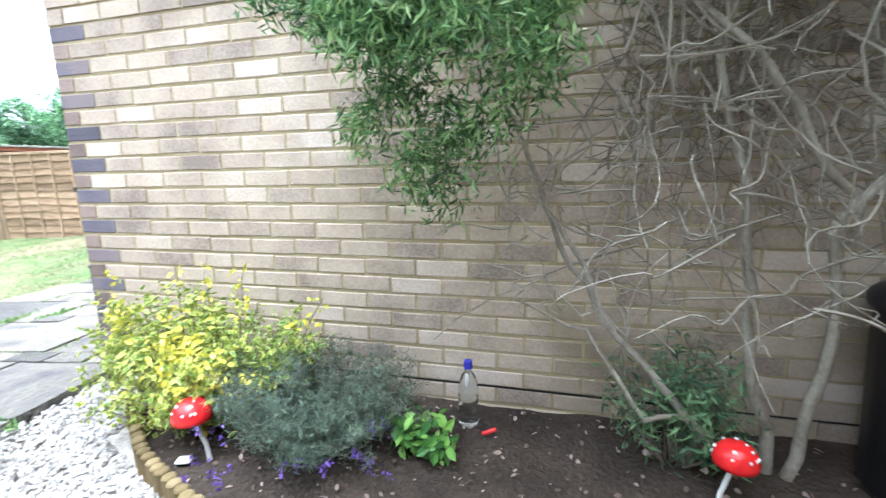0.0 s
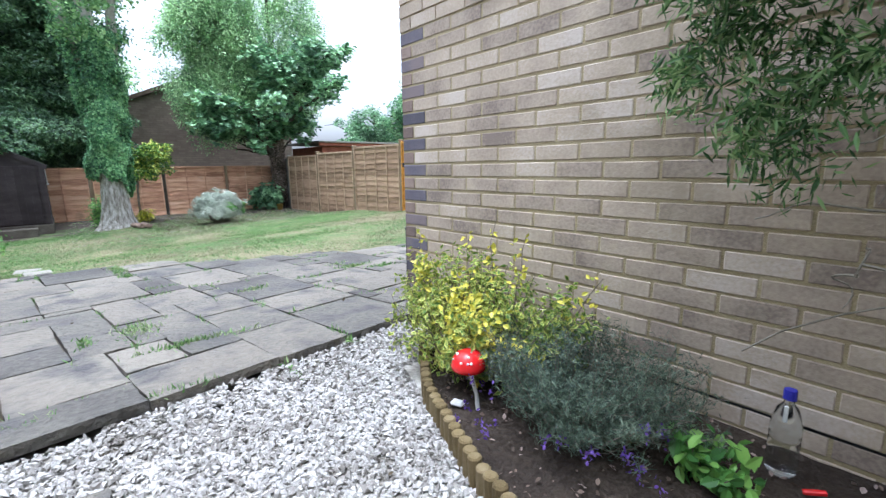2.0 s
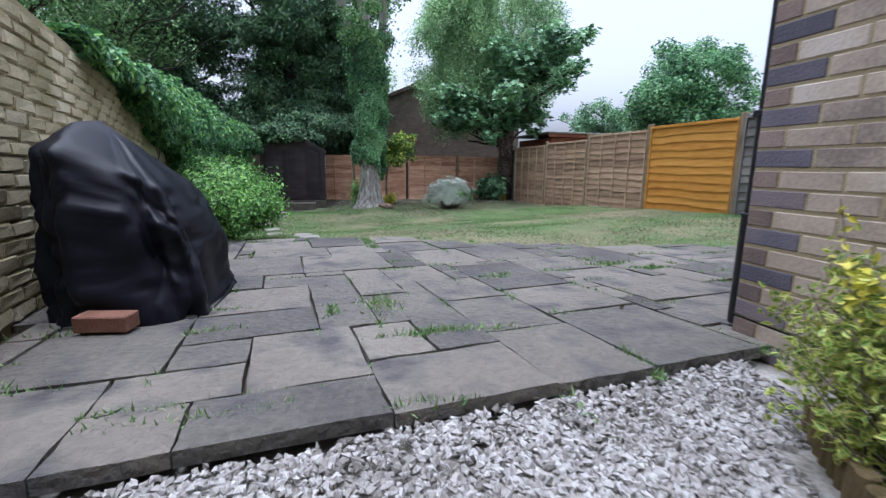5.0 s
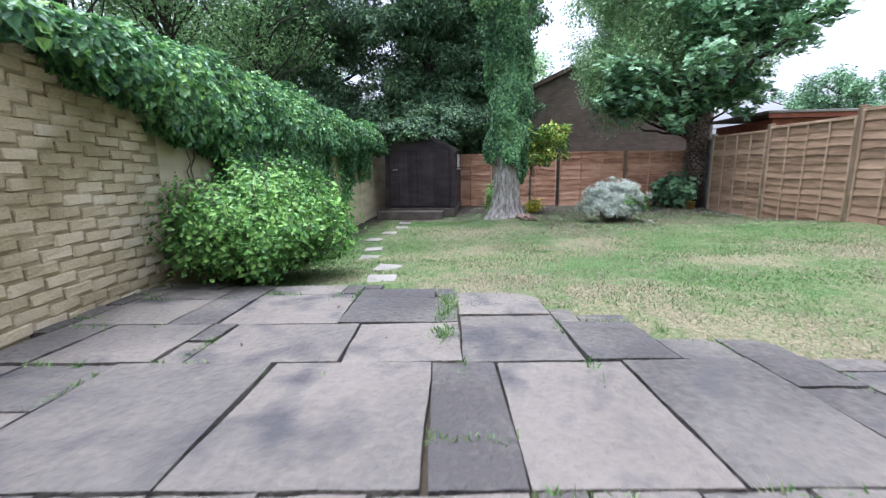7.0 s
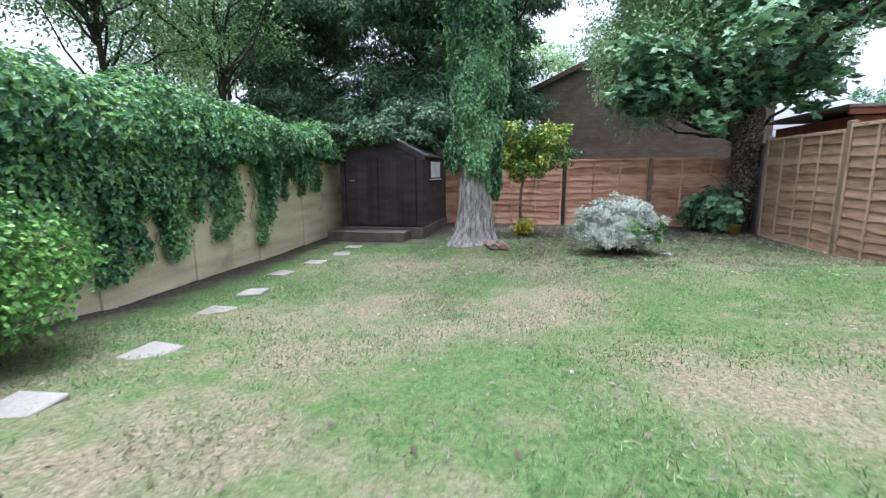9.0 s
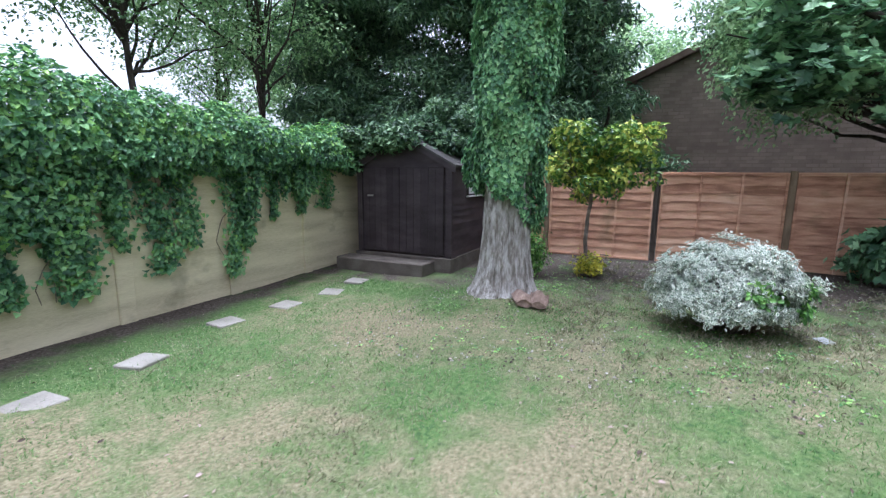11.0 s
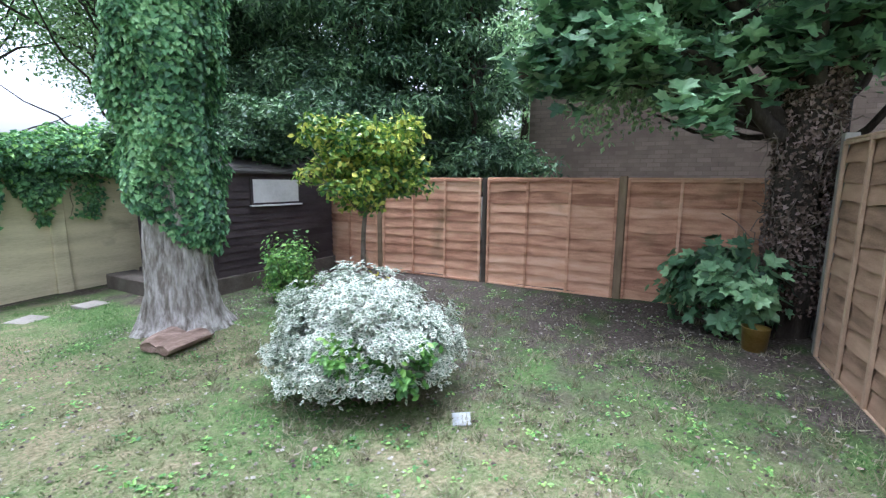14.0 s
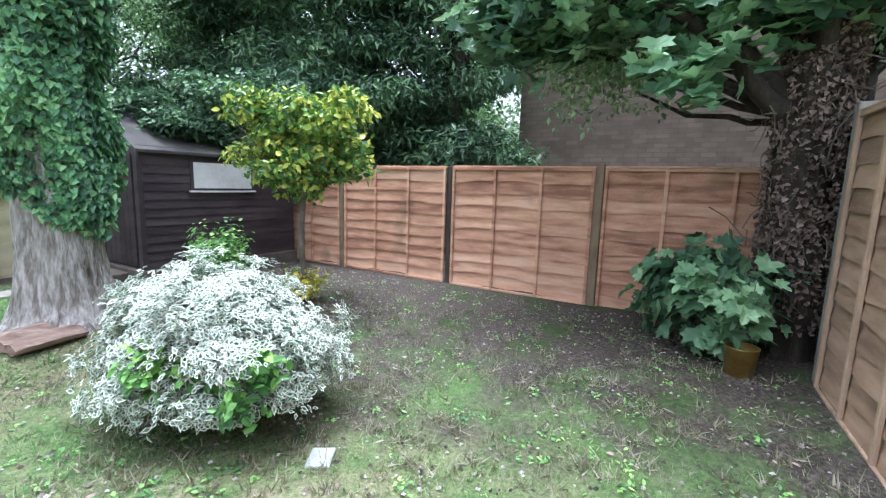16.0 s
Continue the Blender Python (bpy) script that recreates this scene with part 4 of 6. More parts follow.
def flower_bed():
    xs = np.arange(-0.97, 4.0, 0.06)
    rows = 14
    v, f = [], []
    for x in xs:
        e = np.interp(x, BED_X, BED_Y) + 0.03
        for k in range(rows):
            y = e + (2.69 - e) * k / (rows - 1)
            v.append((x, y, 0.252 + 0.045 * k / rows + 0.018 * noise.noise((x * 5, y * 5, 1)) + 0.008 * noise.noise((x * 18, y * 18, 5))))
    n = len(xs)
    for i in range(n - 1):
        for k in range(rows - 1):
            a = i * rows + k
            f.append((a, a + rows, a + rows + 1, a + 1))
    tagged(raw("bed_soil", np.array(v), np.array(f), M_SOIL, smooth=True), "dark bare soil of the flower bed", "soil", kind="structure")
    # crumbs and pebbles
    m = 700
    x = -0.8 + 3.2 * rng.random(m)
    e = np.interp(x, BED_X, BED_Y) + 0.06
    y = e + (2.65 - e) * rng.random(m)
    at = np.stack([x, y, 0.266 + 0.045 * (y - e) / (2.69 - e)], 1)
    tagged(leaves("soil_litter", OVAL, at, frames(m, np.array([0, 0, 2.0])), 0.012 + 0.02 * rng.random(m), L_DEAD), "dead leaf litter and crumbs on the soil", "litter", kind="stuff")
    edging = empty("log_edging", (-1.0, 2.3, 0.2))
    o = edging.matrix_world.translation
    bm = bmesh.new()
    bmesh.ops.create_cone(bm, cap_ends=True, segments=10, radius1=0.026, radius2=0.026, depth=0.17)
    bmesh.ops.bevel(bm, geom=[e for e in bm.edges if len(e.link_faces) == 2 and abs(e.verts[0].co.z - e.verts[1].co.z) < 0.01], offset=0.006, segments=1, affect="EDGES")
    me = bpy.data.meshes.new("log")
    bm.to_mesh(me)
    bm.free()
    me.materials.append(M_EDGING)
    t = 0.0
    pts = np.stack([BED_X, BED_Y], 1)
    seg = np.linalg.norm(np.diff(pts, axis=0), axis=1)
    cum = np.concatenate([[0], np.cumsum(seg)])
    while t < 3.2:
        x, y = np.interp(t, cum, pts[:, 0]), np.interp(t, cum, pts[:, 1])
        piece("log", me, edging, pose(x - o.x, y - o.y, 0.05 + random.uniform(-0.006, 0.006), random.uniform(-3, 3), random.uniform(-3, 3), random.uniform(0, 360)))
        t += 0.05
    tagged(edging, "low edging of short upright treated logs", "edging")


flower_bed()


def mushroom(at, lean, scale, label):
    top = empty("mushroom_ornament", at)
    v, f = tube([(0, 0, -0.03), (lean[0] * 0.2, lean[1] * 0.2, 0.08), (lean[0] * 0.6, lean[1] * 0.6, 0.15), (lean[0], lean[1], 0.22)], [0.011, 0.010, 0.010, 0.012], 10)
    raw("stem", v * scale, f, M_PLASTIC_WHITE, top, smooth=True)
    prof = [(0.0, 0.095), (0.03, 0.092), (0.055, 0.08), (0.075, 0.055), (0.085, 0.02), (0.083, 0.002), (0.07, -0.006), (0.02, 0.0), (0.0, 0.002)]
    bm = bmesh.new()
    rings = []
    for rad, z in prof:
        rings.append([bm.verts.new((lean[0] + rad * math.cos(a), lean[1] + rad * math.sin(a), 0.21 + z)) for a in np.linspace(0, 2 * math.pi, 20, endpoint=False)])
    for a, b in zip(rings, rings[1:]):
        for k in range(20):
            bm.faces.new((a[k], b[k], b[(k + 1) % 20], a[(k + 1) % 20]))
    bmesh.ops.remove_doubles(bm, verts=bm.verts[:], dist=0.0005)
    bmesh.ops.recalc_face_normals(bm, faces=bm.faces[:])
    for q in bm.verts:
        q.co *= scale
    cap = part("cap", bm, M_RED, top, "glossy red mushroom cap", True)
    r = random.Random(2)
    for k in range(16):
        a, lev = r.uniform(0, 6.28), r.choice([0.03, 0.055, 0.075, 0.083])
        z = np.interp(lev, [0.03, 0.055, 0.075, 0.083], [0.092, 0.08, 0.055, 0.03])
        bm = bmesh.new()
        bmesh.ops.create_uvsphere(bm, u_segments=8, v_segments=5, radius=r.uniform(0.006, 0.01))
        for q in bm.verts:
            q.co = (Vector((lean[0] + lev * math.cos(a), lean[1] + lev * math.sin(a), 0.21 + z)) + q.co * 0.8) * scale
        part("spot", bm, M_PLASTIC_WHITE, cap)
    tagged(top, label, "garden ornament", "mushroom ornaments in the bed")


mushroom((-0.33, 2.07, 0.262), (-0.05, -0.02), 0.88, "red mushroom ornament with white spots on a stem")
mushroom((1.52, 2.23, 0.27), (0.06, 0.02), 0.8, "red mushroom ornament with white spots leaning over soil")


def bottle():
    top = empty("plastic_bottle", (0.64, 2.50, 0.295))
    glass = bpy.data.materials.new("clear_plastic")
    glass.use_nodes = True
    b = glass.node_tree.nodes["Principled BSDF"]
    b.inputs["Base Color"].default_value = (0.85, 0.9, 0.92, 1)
    b.inputs["Transmission Weight"].default_value, b.inputs["Roughness"].default_value, b.inputs["IOR"].default_value = 1.0, 0.12, 1.2
    prof = [(0.0, 0), (0.038, 0), (0.044, 0.01), (0.044, 0.06), (0.041, 0.065), (0.044, 0.07), (0.044, 0.12), (0.041, 0.125), (0.044, 0.13), (0.044, 0.17), (0.03, 0.225), (0.015, 0.245), (0.014, 0.262)]
    bm = bmesh.new()
    rings = [[bm.verts.new((rad * math.cos(a), rad * math.sin(a), z)) for a in np.linspace(0, 2 * math.pi, 18, endpoint=False)] for rad, z in prof]
    for a, c in zip(rings, rings[1:]):
        for k in range(18):
            bm.faces.new((a[k], a[(k + 1) % 18], c[(k + 1) % 18], c[k]))
    bmesh.ops.remove_doubles(bm, verts=bm.verts[:], dist=0.0005)
    part("body", bm, glass, top, "", True).visible_shadow = False
    bm = bmesh.new()
    bmesh.ops.create_cone(bm, cap_ends=True, segments=16, radius1=0.019, radius2=0.018, depth=0.032)
    bmesh.ops.translate(bm, verts=bm.verts[:], vec=(0, 0, 0.275))
    part("cap", bm, M_BLUE, top, "blue screw cap")
    part("label", box_bm(-0.006, 0.006, -0.034, -0.026, 0.19, 0.245, 0.002), M_PLASTIC_WHITE, top)
    tagged(top, "clear plastic bottle with blue cap on the soil", "bottle")
    tag = part("red_peg", box_bm(-0.03, 0.03, -0.008, 0.008, 0, 0.014, 0.003), M_RED)
    tag.matrix_world = pose(0.74, 2.44, 0.30, 0, -12, 25)
    tagged(tag, "small red plastic peg on the soil", "peg")
    cup = part("white_pebble", box_bm(-0.03, 0.03, -0.022, 0.022, 0, 0.02, 0.008), M_PLASTIC_WHITE)
    cup.matrix_world = pose(-0.42, 2.03, 0.262, 0, 0, 20)
    tagged(cup, "smooth white pebble on the bed soil", "pebble")


bottle()


def shoots(name, base, radius, height, count, mat, top, lean=0.5, rad=0.004):
    """A fan of stems from a base; returns points along them."""
    pieces, along = [], []
    for _ in range(count):
        a = rng.random() * 2 * np.pi
        k = np.sqrt(rng.random()) * (1 + 0.32 * noise.noise((math.cos(a) * 1.9, math.sin(a) * 1.7, base[2] + radius[0] * 9)))
        foot = np.array(base) + (0.25 * radius[0] * k * np.cos(a), 0.25 * radius[1] * k * np.sin(a), 0)
        tip = np.array(base) + (radius[0] * k * np.cos(a), radius[1] * k * np.sin(a), height * (0.3 + 0.7 * rng.random() ** 0.7) * max(0.3, 1 - 0.3 * k * k))
        line = wobble(foot, tip, 7, 0.25)
        pieces.append(tube(line, np.linspace(rad, rad * 0.4, 7), 4))
        along.append(line)
    v, f = merged(pieces)
    tagged(raw(name, v, f, mat, top), kind="stuff")
    return np.array(along)


def leafy_shrub(name, label, base, radius, height, stems, per_stem, template, size, mats, stem_mat=None, start=0.3, droop=0.0, fuzz=0.05, category="shrub", stem_r=0.004, spread=0.55):
    top = empty(name, base)
    along = shoots("stem", (0, 0, 0), radius, height, stems, stem_mat or M_TWIG, top, rad=stem_r)
    n = stems * per_stem
    which = rng.integers(0, stems, n)
    t = start + (1 - start) * rng.random(n) ** 0.7
    idx = t * (along.shape[1] - 1)
    lo = np.minimum(idx.astype(int), along.shape[1] - 2)
    fr = (idx - lo)[:, None]
    at = along[which, lo] * (1 - fr) + along[which, lo + 1] * fr + rng.standard_normal((n, 3)) * fuzz
    at[:, 2] = np.maximum(at[:, 2], 0.01)
    out = at - np.array([0, 0, height * 0.35])
    out /= np.linalg.norm(out, axis=1)[:, None] + 1e-6
    leaves("foliage", template, at, frames(n, out + (0, 0, 0.4), spread, droop), size * (0.6 + 0.8 * rng.random(n)), mats, top)
    return tagged(top, label, category)


golden = leafy_shrub("golden_shrub", "golden-yellow and green leaved shrub by the house wall", (-0.58, 2.31, 0.26), (0.64, 0.30), 0.66, 130, 62, EDGED, 0.036, [L_GOLD_EDGE, L_GOLD_MID], fuzz=0.026, spread=0.75, start=0.12)


def golden_sprays():
    """All-yellow sprays and a few upright leafy shoots on the golden shrub."""
    at, shoots_ = [], []
    for c, r, k in (((0.06, -0.16, 0.42), 0.10, 150), ((0.24, -0.18, 0.36), 0.09, 120), ((0.12, -0.2, 0.26), 0.11, 130), ((-0.3, -0.1, 0.5), 0.07, 60), ((0.42, -0.12, 0.28), 0.07, 60)):
        at.append(np.array(c) + rng.standard_normal((k, 3)) * r * (0.6, 0.4, 0.6))
    for x, y, h in ((-0.46, 0.0, 0.72), (0.08, 0.05, 0.78), (0.62, 0.08, 0.60), (0.22, 0.1, 0.72), (-0.15, 0.1, 0.68), (0.5, 0.05, 0.5)):
        line = wobble((x * 0.7, y * 0.5, 0.2), (x, y, h), 7, 0.15)
        shoots_.append(tube(line, np.linspace(0.004, 0.002, 7), 4))
        t = rng.random(46) * 5.99
        at.append(line[t.astype(int)] + (line[t.astype(int) + 1] - line[t.astype(int)]) * (t % 1)[:, None] + rng.standard_normal((46, 3)) * 0.016)
    at = np.concatenate(at)
    tagged(leaves("yellow_spray", OVAL, at, frames(len(at), np.array([0, -0.5, 0.8]), 0.7), 0.022 + 0.016 * rng.random(len(at)), L_YELLOW, golden), kind="stuff")
    v, f = merged(shoots_)
    tagged(raw("shoot", v, f, M_TWIG, golden), kind="stuff")


golden_sprays()
leafy_shrub("lavender_bush", "grey-green lavender bush with purple flowers", (0.04, 2.25, 0.262), (0.52, 0.38), 0.48, 320, 100, SPRIG, 0.027, L_LAV, fuzz=0.014, stem_r=0.0022, spread=0.9, droop=-0.8)
leafy_shrub("small_laurel", "small bright green leafy plant on bare soil", (0.50, 2.30, 0.28), (0.15, 0.13), 0.20, 18, 16, OVAL, 0.05, L_SHRUB, fuzz=0.02, category="plant")


def lavender_flowers():
    n = 26
    a, k = rng.random(n) * 6.28, 0.75 + 0.4 * rng.random(n)
    at0 = np.stack([-0.02 + 0.46 * k * np.cos(a), 2.22 - 0.34 * k * np.abs(np.sin(a)), 0.28 + 0.22 * rng.random(n)], 1)
    at = np.repeat(at0, 9, 0) + rng.standard_normal((n * 9, 3)) * (0.008, 0.008, 0.014)
    tagged(leaves("lavender_flowers", OVAL, at, frames(len(at)), 0.012 + 0.008 * rng.random(len(at)), L_PURPLE), "small purple lavender flower heads", "flowers", kind="stuff")


lavender_flowers()


def wall_tree():
    """Multi-stemmed shrub tree against the house wall with narrow leaves."""
    top = empty("wall_tree", (1.75, 2.46, 0.26))
    o = np.array([1.75, 2.46, 0.26])
    pieces = []
    mains = [((1.75, 2.46, 0.2), (1.66, 2.48, 0.75), (1.6, 2.44, 1.15), (1.5, 2.35, 1.9)), ((1.78, 2.44, 0.2), (1.86, 2.42, 0.7), (1.82, 2.4, 1.2), (2.3, 2.3, 1.8)),
             ((1.7, 2.46, 0.22), (1.45, 2.35, 0.52), (1.15, 2.4, 0.85), (0.95, 2.45, 1.25)), ((1.2, 2.4, 0.8), (1.0, 2.5, 1.1), (0.9, 2.4, 1.4), (0.8, 2.35, 1.7)),
             ((1.5, 2.4, 0.5), (1.3, 2.3, 0.52), (1.1, 2.35, 0.82), (0.85, 2.4, 0.9)), ((1.85, 2.4, 1.3), (1.6, 2.3, 1.6), (1.3, 2.3, 1.9), (0.9, 2.25, 2.2))]
    for line, rad in zip(mains, (0.024, 0.022, 0.018, 0.013, 0.011, 0.015)):
        pts = np.concatenate([wobble(np.array(a) - o, np.array(b) - o, 5, 0.18)[:-1] for a, b in zip(line, line[1:])] + [np.array([line[-1]]) - o])
        pieces.append(tube(pts, np.linspace(rad, rad * 0.45, len(pts)), 7, 0.05))
    v, f = merged(pieces)
    raw("trunk", v, f, M_GREYTWIG, top, smooth=True)
    def curl(p, q, amount, n=11):
        t = np.linspace(0, 1, n)[:, None]
        bend = sum(rng.standard_normal(3) * np.sin(np.pi * k * t + 6.28 * rng.random() * (k > 1)) / k for k in (1, 2, 3))
        return p + (q - p) * t + (bend - bend[0]) * amount * np.linalg.norm(q - p)

    twigs = []
    for _ in range(430):
        p = np.array([1.15 + 1.7 * rng.random(), 2.1 + 0.45 * rng.random(), 1.0 + 1.35 * rng.random()]) - o
        q = p + rng.standard_normal(3) * (0.22, 0.10, 0.30)
        r = 0.0022 + 0.0035 * rng.random()
        twigs.append(tube(curl(p, q, 0.14), np.linspace(r, r * 0.5, 11), 4))
    for _ in range(60):
        p = np.array([0.75 + 0.6 * rng.random(), 2.25 + 0.2 * rng.random(), 0.9 + 0.7 * rng.random()]) - o
        twigs.append(tube(curl(p, p + rng.standard_normal(3) * (0.14, 0.06, 0.16), 0.14), np.linspace(0.004, 0.002, 11), 4))
    v, f = merged(twigs)
    tagged(raw("twig", v, f, M_GREYTWIG, top), kind="stuff")
    blobs = []
    for c, r, k, size in (((0.62, 2.2, 2.05), (0.56, 0.28, 0.46), 44, 0.15), ((1.6, 2.15, 2.42), (0.9, 0.4, 0.3), 30, 0.17), ((0.50, 2.25, 1.62), (0.32, 0.16, 0.34), 18, 0.12),
                          ((0.20, 2.25, 2.05), (0.26, 0.15, 0.34), 14, 0.12), ((2.5, 2.1, 2.4), (0.7, 0.5, 0.4), 18, 0.2), ((1.5, 2.05, 2.15), (0.6, 0.3, 0.25), 16, 0.14), ((1.3, 2.0, 2.75), (1.3, 0.5, 0.3), 18, 0.2)):
        blobs += clumps(np.array(c) - o, r, k, size)
    at, d = blob_points(58000, blobs, 0.85)
    leaves("crown", NARROW, at, frames(len(at), d * 0.6, 0.8, 0.9), 0.03 + 0.036 * rng.random(len(at)), L_WILLOW, top)
    # leaf mass above the view, added to throw shade on the wall's right end
    at, d = blob_points(14000, clumps(np.array((2.2, 1.75, 3.15)) - o, (0.95, 0.9, 0.35), 60, 0.26), 0.85)
    leaves("upper_crown", NARROW, at, frames(len(at), d * 0.6, 0.8, 0.9), 0.05 + 0.05 * rng.random(len(at)), L_WILLOW, top)
    # twigs packed close to the wall, partly standing in for its deep shade
    shade_thicket = []
    for _ in range(1300):
        p = np.array([1.25 + 1.7 * rng.random(), 2.44 + 0.2 * rng.random(), 1.25 + 1.4 * rng.random() ** 0.8]) - o
        shade_thicket.append(tube(curl(p, p + rng.standard_normal(3) * (0.16, 0.04, 0.2), 0.12, 6), 0.0022, 3))
    v, f = merged(shade_thicket)
    tagged(raw("shade_thicket", v, f, M_TWIG, top), kind="stuff")
    tagged(top, "straggly evergreen shrub tree with bare twisted stems", "tree")


wall_tree()
leafy_shrub("dark_conifer_shrub", "low dark green shrub against the house wall", (1.45, 2.45, 0.28), (0.28, 0.16), 0.55, 45, 40, NARROW, 0.05, L_DARK, fuzz=0.03)

# ---- barbecue under its cover ----


def barbecue():
    top = empty("covered_barbecue", (-2.96, -0.22, 0.235))
    n, m = 132, 40
    hx, hy = 0.47, 0.35
    bm = bmesh.new()
    rings = []
    for j in range(m + 1):
        t = j / m
        z = 1.05 * t
        flare = 1.07 - 0.30 * t - 0.02 * math.sin(t * 9)
        if t > 0.84:
            flare *= 1 - 0.6 * ((t - 0.84) / 0.16) ** 1.3
        ring = []
        for k in range(n):
            a = 2 * math.pi * k / n
            ca, sa = math.cos(a), math.sin(a)
            e = 0.42
            x = math.copysign(abs(ca) ** e, ca) * hx * flare
            y = math.copysign(abs(sa) ** e, sa) * hy * flare
            tri = lambda q: abs((q / math.pi) % 2 - 1) * 2 - 1
            fold = (0.052 * tri(a * 6 + 0.9 * math.sin(t * 2.4)) + 0.028 * tri(a * 11 + 1.5 * t) + 0.03 * noise.noise((a * 2, t * 4, 0))) * (0.35 + 0.75 * (1 - t)) * min(1, t * 3 + 0.4)
            crease = 0.045 * noise.noise((x * 5, y * 5, z * 4)) + 0.02 * abs(noise.noise((x * 9 + z * 6, y * 9, z * 7)))
            crease -= 0.030 * max(0.0, 1 - abs(noise.noise((x * 3.1 + 4, y * 3.1, z * 2.2))) * 9) + 0.022 * max(0.0, 1 - abs(noise.noise((x * 5 - z * 3, y * 6 + 2, z * 5 + x * 3))) * 8)
            s = 1 + (fold + crease) / 0.5
            drop = 0.24 * min(1.3, max(0.0, (y + 0.12) / 0.40)) * max(0.0, t - 0.3) / 0.7
            sag = 0.03 * noise.noise((x * 4, y * 4, 3.0)) * t
            base = 0.014 * math.sin(a * 11) * (1 - t) ** 4
            ring.append(bm.verts.new((x * s, y * s - 0.13 * t * t, max(0.0, z - drop + sag + max(0, base)))))
        rings.append(ring)
    for a, b in zip(rings, rings[1:]):
        for k in range(n):
            bm.faces.new((a[k], a[(k + 1) % n], b[(k + 1) % n], b[k]))
    cen = bm.verts.new((0.0, -0.17, 1.055))
    for k in range(n):
        bm.faces.new((rings[-1][k], rings[-1][(k + 1) % n], cen))
    part("cover", bm, M_COVER, top, "", True)
    # hem at the bottom
    hem = []
    for k in range(n + 1):
        a = 2 * math.pi * k / n
        ca, sa = math.cos(a), math.sin(a)
        hem.append((math.copysign(abs(ca) ** 0.42, ca) * hx * 1.075, math.copysign(abs(sa) ** 0.42, sa) * hy * 1.075, 0.012 + 0.006 * math.sin(a * 11)))
    v, f = tube(hem, [0.009] * len(hem), 6)
    raw("hem", v, f, M_COVER, top, smooth=True)
    tagged(top, "barbecue under a creased black polyester cover", "barbecue")
    b = part("loose_brick", box_bm(-0.12, 0.12, -0.055, 0.055, 0, 0.078, 0.006), M_REDBRICK)
    b.matrix_world = pose(-2.36, -0.22, 0.285, 0, 0, 80)
    tagged(b, "loose red brick weighing down the cover", "brick")


barbecue()

leafy_shrub("green_shrub", "bushy fresh green shrub against the garden wall", (-6.75, -0.72, 0.05), (1.1, 0.88), 1.12, 220, 150, OVAL, 0.045, L_SHRUB, fuzz=0.07, stem_r=0.008)

# ---- ivy on the boundary wall ----


